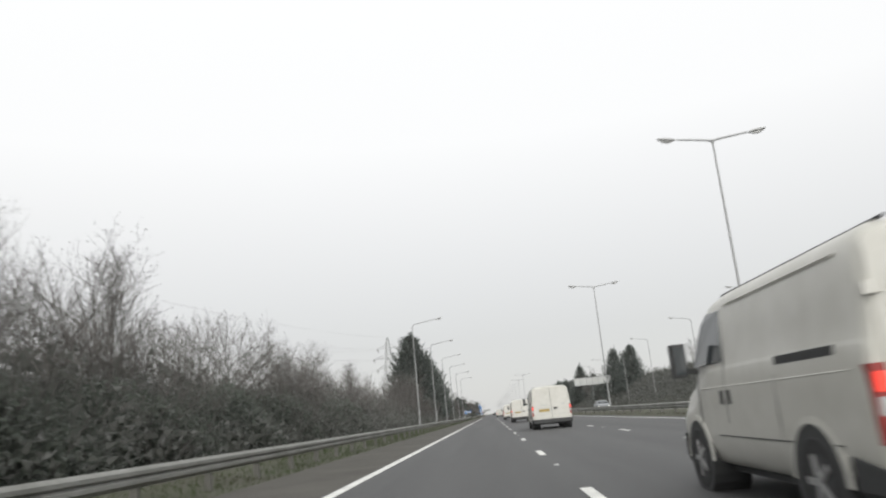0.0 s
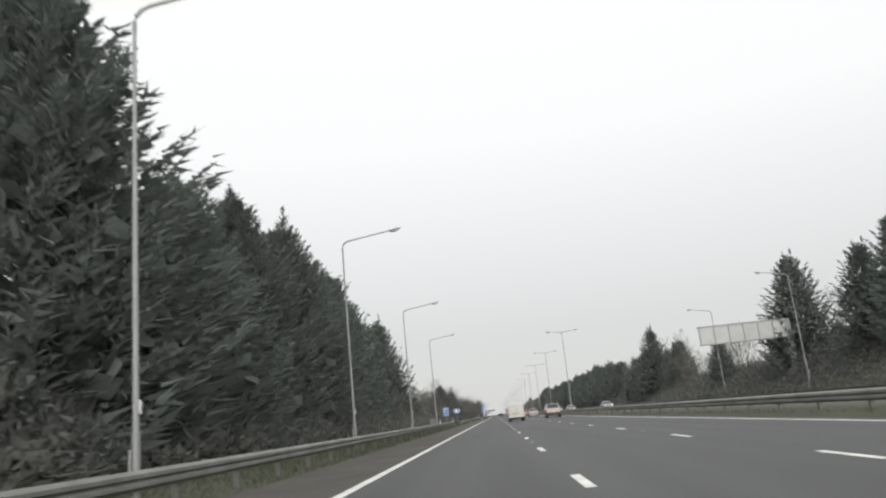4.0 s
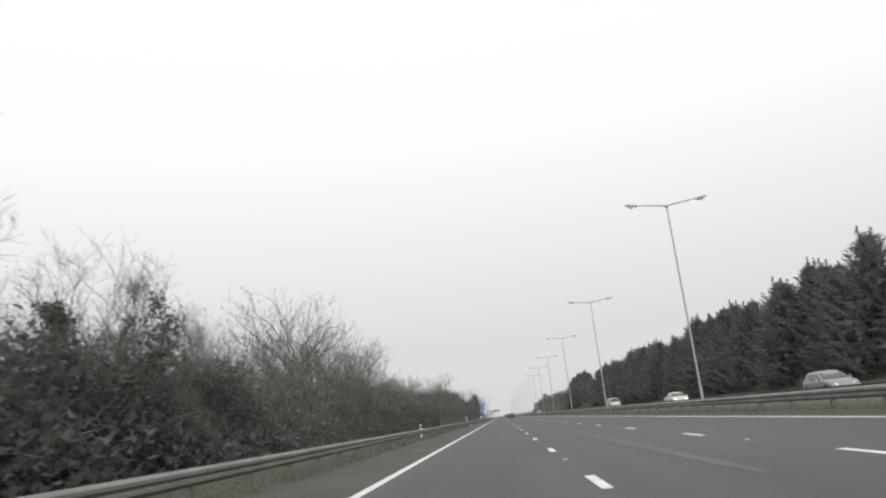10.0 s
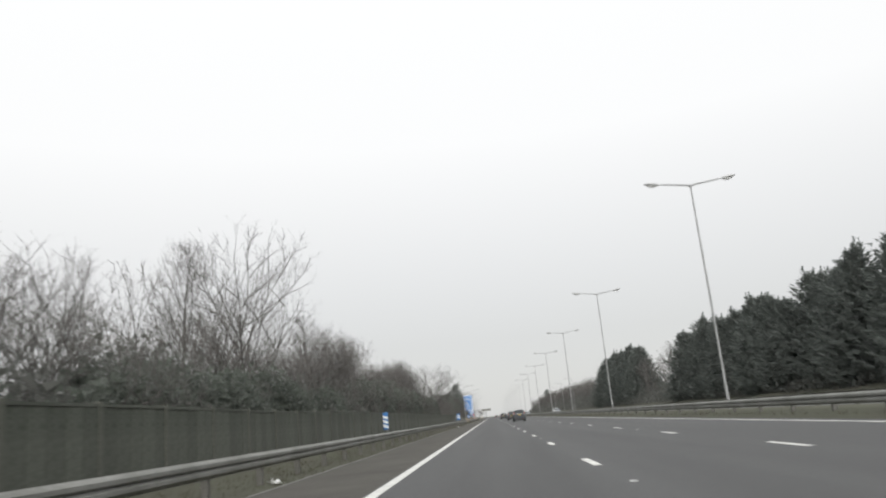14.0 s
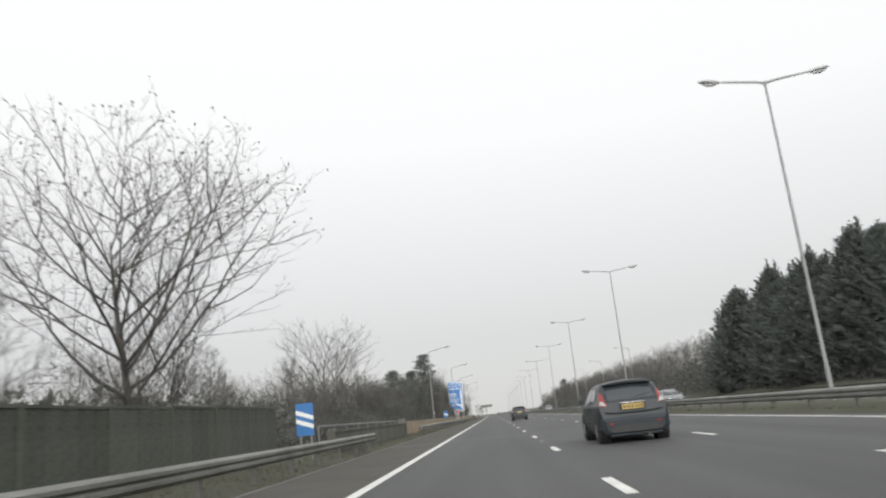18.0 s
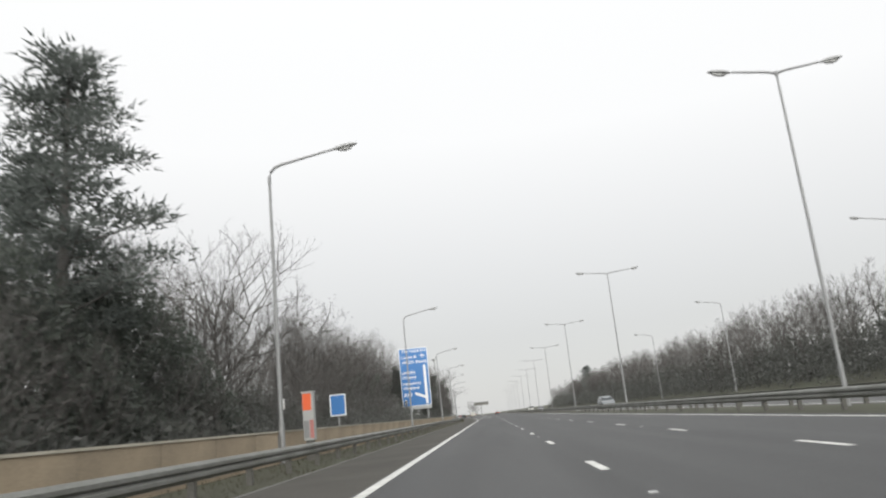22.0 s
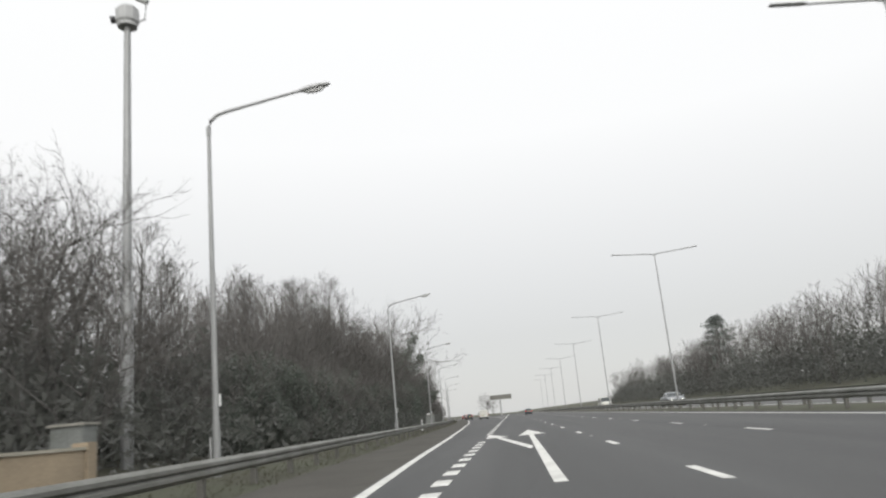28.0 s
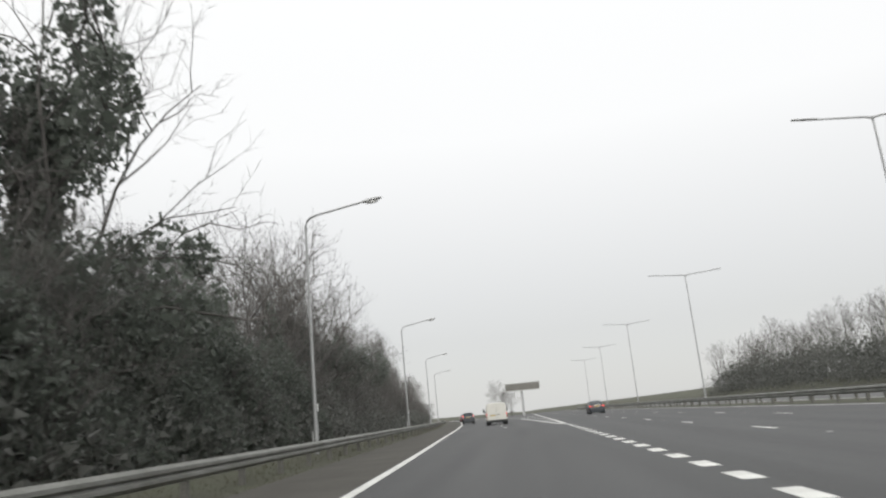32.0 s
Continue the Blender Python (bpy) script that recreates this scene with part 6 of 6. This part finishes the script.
    Shape().box(-0.045, 0.03, -0.045, -0.022, 1.10, 1.13).put("latch", LENS, ob)
    Shape().box(-0.50, -0.17, -0.034, -0.0225, 1.105, 1.135).put("badge_bar", SIGN_BACK, ob, "plain grey badge bar")
    Shape().plate(round_rect(0.15, 0.06, 0.028, 4, 0.52, 1.10), -0.036, -0.0225).put("badge", SIGN_BACK, ob, "grey oval badge")
    Shape().box(-0.006, 0.006, -0.024, 0.0, 0.5, 1.93).put("door_gap", PLASTIC, ob)
    bump = loft([(-0.10, [(0, 0.29), (0.86, 0.29), (0.92, 0.34), (0.92, 0.43), (0, 0.445)]), (-0.06, [(0, 0.27), (0.94, 0.27), (0.985, 0.33), (0.985, 0.46), (0, 0.47)]), (0.42, [(0, 0.27), (0.95, 0.27), (0.992, 0.33), (0.992, 0.54), (0, 0.54)])])
    bump.put("rear_bumper", PLASTIC, ob, "black plastic rear bumper")
    loft([(4.55, [(0, 0.26), (0.93, 0.26), (0.96, 0.34), (0.96, 0.58), (0, 0.58)]), (4.86, [(0, 0.28), (0.74, 0.28), (0.78, 0.34), (0.78, 0.55), (0, 0.55)])]).put("front_bumper", PLASTIC, ob)
    quad("windscreen", [(-0.74, 3.41, 1.895), (-0.86, 4.03, 1.255), (0.86, 4.03, 1.255), (0.74, 3.41, 1.895)], GLASS, ob, "raked windscreen", 0.03)
    Shape().box(-0.8, 0.8, 0.3, 4.5, 0.22, 0.305).put("underbody", PLASTIC, ob)
    return ob


STYLES = {
    "saloon": dict(L=4.47, W=1.74, roof=1.41, belt=0.90, r=0.315, axles=(0.93, 3.66),
                   rows=[(0.0, 0.62, 0.86), (0.05, 0.80, 0.93), (0.10, 0.97, 0.95), (0.55, 1.0, 0.98), (0.92, 1.01, 1.0), (1.60, 1.35, 1.0), (1.85, 1.41, 1.0), (2.45, 1.40, 1.0), (2.65, 1.33, 1.0), (3.30, 0.97, 0.99), (4.1, 0.82, 0.95), (4.38, 0.66, 0.88), (4.47, 0.5, 0.8)],
                   glass=(1.02, 1.06, 1.57, 1.32), wind=(2.68, 1.30, 3.24, 1.0), side=[(1.42, 0.93), (1.78, 1.27), (2.50, 1.28), (3.08, 0.95)], pillar=2.22, lamp=(0.57, 0.94, 0.755, 0.865), plate=0.82),
    "estate": dict(L=4.43, W=1.81, roof=1.66, belt=1.02, r=0.355, axles=(0.92, 3.52),
                   rows=[(0.0, 0.66, 0.88), (0.05, 0.92, 0.95), (0.09, 1.10, 0.97), (0.20, 1.24, 0.99), (0.42, 1.57, 1.0), (0.62, 1.66, 1.0), (2.2, 1.66, 1.0), (2.5, 1.58, 1.0), (3.2, 1.10, 0.99), (4.1, 0.98, 0.95), (4.35, 0.75, 0.88), (4.43, 0.55, 0.8)],
                   glass=(0.115, 1.12, 0.40, 1.54), wind=(2.53, 1.53, 3.15, 1.13), side=[(0.62, 1.08), (0.82, 1.48), (2.38, 1.50), (3.0, 1.06)], pillar=1.75, lamp=(0.64, 0.93, 0.97, 1.08), plate=0.60),
    "hatch": dict(L=3.97, W=1.72, roof=1.48, belt=0.95, r=0.30, axles=(0.72, 3.20),
                  rows=[(0.0, 0.60, 0.84), (0.05, 0.78, 0.93), (0.09, 0.97, 0.96), (0.22, 1.09, 0.98), (0.50, 1.385, 1.0), (0.72, 1.47, 1.0), (1.7, 1.48, 1.0), (2.1, 1.42, 1.0), (2.85, 1.0, 0.99), (3.6, 0.86, 0.94), (3.88, 0.68, 0.88), (3.97, 0.5, 0.8)],
                  glass=(0.115, 1.02, 0.47, 1.36), wind=(2.13, 1.38, 2.80, 1.04), side=[(0.75, 1.04), (0.92, 1.32), (2.0, 1.34), (2.62, 0.98)], pillar=1.5, lamp=(0.74, 0.98, 0.92, 1.22), plate=0.84),
}


def car(style, paint, label, m, lit=True, group="cars on the motorway", oncoming=False):
    q = STYLES[style]
    W2, roof, belt, r = q["W"] / 2, q["roof"], q["belt"], q["r"]
    ob = thing("car", label, "car", m, group)
    half = [(0, 0.17), (0.82, 0.17), (0.93, 0.27), (0.99, 0.45), (1.0, 0.62), (0.985, belt - 0.06), (0.955, belt), (0.80, roof - 0.11), (0.70, roof - 0.035), (0.50, roof), (0, roof + 0.025)]
    secs = []
    for y, top, w in q["rows"]:
        ring = []
        for x, z in half:
            if z > belt:
                z = belt + (z - belt) * max(0.0, top - belt) / (roof - belt) if top > belt else top - 0.004 * (roof + 0.03 - z)
            else:
                z = min(z, top - 0.05 * (x > 0.9))
            ring.append((x * W2 * w, z))
        secs.append((y, ring))
    body = loft(rounded(secs))
    body.put("body", paint, ob, "painted car body", True)

    def sx(z):
        return W2 * float(np.interp(z, [belt, roof - 0.11], [0.955, 0.80])) + 0.006

    for sd in (-1, 1):
        a = q["side"]
        front = [(q["pillar"] + 0.05, a[0][1] + (a[3][1] - a[0][1]) * 0.6), (q["pillar"] + 0.05, a[1][1] + 0.006), a[2], a[3]]
        rear = [a[0], a[1], (q["pillar"] - 0.03, a[1][1] + 0.006), (q["pillar"] - 0.03, a[0][1] + (a[3][1] - a[0][1]) * 0.55)]
        for poly in (front, rear):
            pts = [(sd * sx(z), y, z) for y, z in poly]
            quad("side_window", pts[::-1] if sd < 0 else pts, GLASS, ob, "dark side window", 0.016)
        Shape().box(min(sd * (W2 + 0.02), sd * (W2 + 0.16)), max(sd * (W2 + 0.02), sd * (W2 + 0.16)), a[3][0] - 0.30, a[3][0] - 0.16, belt + 0.02, belt + 0.16).put("mirror", paint, ob, "door mirror")
        for y in q["axles"]:
            arch(ob, sd * (W2 - 0.012), y, r + 0.05).put("wheel_arch", PLASTIC, ob)
            Shape().tube([(sd * (W2 - 0.3), y, r), (sd * (W2 + 0.002), y, r)], [r + 0.045] * 2, 20).put("wheel_well", PLASTIC, ob, "dark wheel well")
            wheel(ob, sd * (W2 + 0.006), y, r, 0.19)
        x0, x1, z0, z1 = q["lamp"]
        aim = (-sd * 0.35, 0.94, 0)
        if style == "hatch":
            lamp = skin("tail_lamp", [(sd * 0.625, 0.885), (sd * 0.87, 0.90), (sd * 0.91, 1.22), (sd * 0.80, 1.20)], aim, body, TAIL if lit else TAILDARK, ob, "red upswept rear lamp", 0.012)
            skin("clear_lens", [(sd * 0.665, 0.90), (sd * 0.83, 0.912), (sd * 0.84, 1.0), (sd * 0.745, 1.01)], aim, body, LENS, lamp, "pale inner lens", 0.02, 5)
            Shape().box(min(sd * 0.60 * W2, sd * 0.72 * W2), max(sd * 0.60 * W2, sd * 0.72 * W2), -0.062, -0.03, 0.44, 0.48).put("reflector", TAILDARK, ob, "small red reflector")
        if style == "estate":
            lamp = skin("tail_lamp", [(sd * 0.60, 0.965), (sd * 0.93, 0.972), (sd * 0.925, 1.06), (sd * 0.62, 1.05)], aim, body, TAIL if lit else TAILDARK, ob, "glowing red rear lamp" if lit else "red rear lamp", 0.012)
            skin("clear_lens", [(sd * 0.64, 0.975), (sd * 0.73, 0.977), (sd * 0.73, 0.998), (sd * 0.64, 0.997)], aim, body, LENS, lamp, "pale lens", 0.018, 3)
        if style == "saloon":
            lamp = quad("tail_lamp", [(sd * x0 * W2, -0.005, z0), (sd * x1 * W2, 0.055, z0), (sd * x1 * W2, 0.085, z1), (sd * x0 * W2, 0.035, z1)], TAIL if lit else TAILDARK, ob, "wide red rear lamp", 0.06)
            quad("clear_lens", [(sd * x0 * W2, -0.034, z0 + 0.055), (sd * (x0 + 0.2) * W2, -0.006, z0 + 0.055), (sd * (x0 + 0.2) * W2, 0.0, z0 + 0.09), (sd * x0 * W2, -0.03, z0 + 0.09)], LENS, lamp, "pale lens band", 0.01)
            Shape().tube([(sd * 0.62 * W2, -0.012, 0.60), (sd * 0.63 * W2, 0.0, 0.70), (sd * 0.50 * W2, 0.004, 0.71), (sd * 0.49 * W2, 0.075, 0.95)], [0.006] * 4, 4).put("boot_seam", PLASTIC, ob)
        quad("head_lamp", [(sd * 0.52 * W2, q["L"] - 0.10, 0.56), (sd * 0.84 * W2, q["L"] - 0.22, 0.58), (sd * 0.84 * W2, q["L"] - 0.26, 0.70), (sd * 0.52 * W2, q["L"] - 0.13, 0.69)], HEADLAMP if oncoming else LENS, ob, "lit head lamp" if oncoming else "", 0.10)
        Shape().tube([(sd * W2 * 0.995, q["axles"][0] + 0.45, 0.50), (sd * W2 * 0.998, q["axles"][1] - 0.45, 0.48)], [0.014, 0.014], 5).put("side_moulding", PLASTIC, ob)
        Shape().box(min(sd * (W2 - 0.01), sd * (W2 + 0.012)), max(sd * (W2 - 0.01), sd * (W2 + 0.012)), q["pillar"] + 0.1, q["pillar"] + 0.28, belt - 0.14, belt - 0.10).put("door_handle", paint, ob)
        if style == "estate":
            Shape().tube([(sd * W2 * 0.70, 0.7, roof + 0.02), (sd * W2 * 0.70, 0.8, roof + 0.06), (sd * W2 * 0.70, 2.1, roof + 0.06), (sd * W2 * 0.70, 2.25, roof + 0.01)], [0.02] * 4, 6).put("roof_rail", CHROME, ob, "silver roof rail")
    y0, z0, y1, z1 = q["glass"]
    if style == "saloon":
        quad("rear_window", [(-0.78 * W2, y0 - 0.03, z0 + 0.01), (0.78 * W2, y0 - 0.03, z0 + 0.01), (0.68 * W2, y1 - 0.03, z1 + 0.02), (-0.68 * W2, y1 - 0.03, z1 + 0.02)], GLASS, ob, "dark rear window", 0.03)
    else:
        skin("rear_window", [(-0.82 * W2, z0 - 0.01), (0.82 * W2, z0 - 0.01), (0.69 * W2, z1 + 0.02), (-0.69 * W2, z1 + 0.02)], (0, 1, 0), body, GLASS, ob, "dark rear window", 0.006, 9)
    y0, z0, y1, z1 = q["wind"]
    quad("windscreen", [(-0.68 * W2, y0 + 0.02, z0), (0.68 * W2, y0 + 0.02, z0), (0.82 * W2, y1 + 0.02, z1), (-0.82 * W2, y1 + 0.02, z1)], GLASS, ob, "dark windscreen", 0.03)
    loft([(-0.05, [(0, 0.26), (0.70 * W2, 0.26), (0.80 * W2, 0.34), (0.80 * W2, 0.52), (0, 0.54)]), (0.0, [(0, 0.22), (0.86 * W2, 0.22), (0.94 * W2, 0.34), (0.94 * W2, 0.60), (0, 0.62)]), (0.34, [(0, 0.2), (0.9 * W2, 0.2), (1.005 * W2, 0.34), (1.005 * W2, 0.60), (0, 0.6)])]).put("rear_bumper", PLASTIC if style == "estate" else paint, ob, "rear bumper")
    number_plate(ob, 0.0, {"saloon": -0.006, "estate": -0.03, "hatch": 0.03}[style], q["plate"])
    Shape().box(-0.30, 0.30, 0.01, 0.06, *((0.86, 0.88) if style == "estate" else (q["plate"] + 0.085, q["plate"] + 0.11))).put("trim_strip", CHROME, ob, "bright trim strip")
    if style == "saloon":
        Shape().box(-0.86 * W2, 0.86 * W2, -0.058, -0.03, 0.47, 0.505).put("bumper_strip", PLASTIC, ob, "black bumper strip")
        Shape().tube([(-0.80 * W2, 0.14, 0.985), (-0.5 * W2, 0.09, 0.995), (0.5 * W2, 0.09, 0.995), (0.80 * W2, 0.14, 0.985)], [0.022] * 4, 6).put("boot_lip", paint, ob)
        Shape().box(-0.33, 0.33, -0.002, 0.03, 0.745, 0.90).put("plate_recess", SIGN_BACK, ob, "shaded plate recess")
    if style == "hatch":
        loft([(-0.058, [(0, 0.25), (0.62 * W2, 0.25), (0.70 * W2, 0.29), (0.66 * W2, 0.40), (0, 0.42)]), (0.10, [(0, 0.20), (0.80 * W2, 0.20), (0.90 * W2, 0.28), (0.88 * W2, 0.40), (0, 0.42)])]).put("diffuser", PLASTIC, ob, "black lower bumper insert")
        Shape().tube([(-0.80 * W2, 0.0, 0.74), (-0.5 * W2, -0.012, 0.71), (0.5 * W2, -0.012, 0.71), (0.80 * W2, 0.0, 0.74)], [0.016] * 4, 6).put("tailgate_edge", paint, ob)
        Shape().plate(round_rect(0.62, 0.19, 0.03, 3, -0.31, 0.755), 0.03, 0.06).put("plate_recess", PLASTIC, ob, "dark plate recess")
    if style != "saloon":
        Shape().tube([(0.1, 0.10, q["glass"][1] + 0.05), (0.45, 0.14, q["glass"][1] + 0.10)], [0.012, 0.008], 5).put("rear_wiper", PLASTIC, ob)
        loft([(0.36 if style == "hatch" else 0.30, [(0, roof - 0.055), (0.66 * W2, roof - 0.085), (0.68 * W2, roof - 0.06), (0.4 * W2, roof - 0.02), (0, roof - 0.005)]), (0.74, [(0, roof - 0.05), (0.70 * W2, roof - 0.09), (0.72 * W2, roof - 0.045), (0.5 * W2, roof + 0.004), (0, roof + 0.03)])]).put("spoiler", paint, ob)
    Shape().box(-0.6, 0.6, 0.3, q["L"] - 0.4, 0.14, 0.2).put("underbody", PLASTIC, ob)
    return ob


LOW = Matrix.Diagonal((0.98, 1, 1.02, 1))
# one moving van, copied to the places it reaches at different times
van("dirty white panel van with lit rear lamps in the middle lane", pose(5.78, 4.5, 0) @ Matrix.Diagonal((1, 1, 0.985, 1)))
van("same white panel van copied further on, twin rear doors, in the middle lane", pose(5.33, 105.8, 0) @ LOW)
van("same white panel van copied again, yellow rear plate and lit lamps", pose(5.53, 72.2, 0) @ Matrix.Diagonal((1, 1, 1.04, 1)))
van("same white panel van copied ahead in the middle lane", pose(5.05, 210.9, 0) @ LOW)
van("same white panel van copied onto the exit slip road", pose(-5.15, 972.0, 0, 0, 0, 3.6))
car("estate", CHAMPAGNE, "champagne off-road car with roof rails and lit brake lamps", pose(9.65, 213.2, 0))
car("saloon", SILVER, "silver saloon car with lit rear lamps in the outer lane", pose(9.6, 260.3, 0))
# the saloon above, added again where it is a second later
car("saloon", SILVER, "same silver saloon car copied further on, braking in the outer lane, lamps lit", pose(9.15, 302.0, 0))
# one moving hatchback, repeated at three places along its way
car("hatch", DARKPAINT, "same dark grey hatchback copied further on, seen from behind in the middle lane", pose(5.1, 619.5, 0), lit=False)
car("hatch", DARKPAINT, "dark grey hatchback with a yellow rear plate in the middle lane", pose(5.62, 554.4, 0), lit=False)
car("hatch", DARKPAINT, "same dark grey hatchback copied, upswept rear lamps, on the middle lane", pose(5.62, 519.9, 0), lit=False)
car("hatch", DARKPAINT, "dark hatchback ahead on the exit slip road", pose(-10.2, 1004.0, 0, 0, 0, 6))
# added copy of the same moving van, at another of its places
van("same white panel van copied, two rear windowless doors, lamps lit", pose(5.66, 38.35, 0) @ Matrix.Diagonal((1.02, 1, 1.06, 1)))
for x, y, turn in ((-12.7, 1042.0, 8), (-14.6, 1054.0, 9)):
    car("hatch", REDPAINT, "dark red car braking in the queue on the slip road", pose(x, y, 0, 0, 0, turn))
car("saloon", DARKPAINT, "dark saloon car far ahead on the main carriageway", pose(5.4, 985.0, 0))
for style, paint, x, y, label in (("saloon", SILVER, 17.8, 275.8, "silver saloon coming the other way"), ("saloon", SILVER, 21.5, 252.0, "pale grey saloon coming the other way"),
                                  ("saloon", SILVER, 17.8, 313.0, "light grey saloon beyond the central barrier"), ("hatch", SILVER, 21.5, 346.0, "silver hatchback coming the other way"),
                                  ("saloon", VANWHITE, 21.5, 384.5, "white saloon beyond the central barrier"), ("hatch", SILVER, 17.8, 605.0, "silver hatchback beyond the central barrier"),
                                  ("saloon", SILVER, 17.8, 106.0, "silver saloon with lit head lamps coming the other way"), ("estate", SILVER, 17.8, 750.5, "grey estate car beyond the central barrier"),
                                  ("saloon", SILVER, 17.8, 880.0, "silver saloon coming the other way past the exit")):
    car(style, paint, label, pose(x, y, 0, 0, 0, 180), False, "oncoming cars", True)
van("small white van coming the other way", pose(24.9, 452.0, 0, 0, 0, 180), False)
van("white van beyond the central barrier near the exit", pose(17.8, 936.0, 0, 0, 0, 180), False)
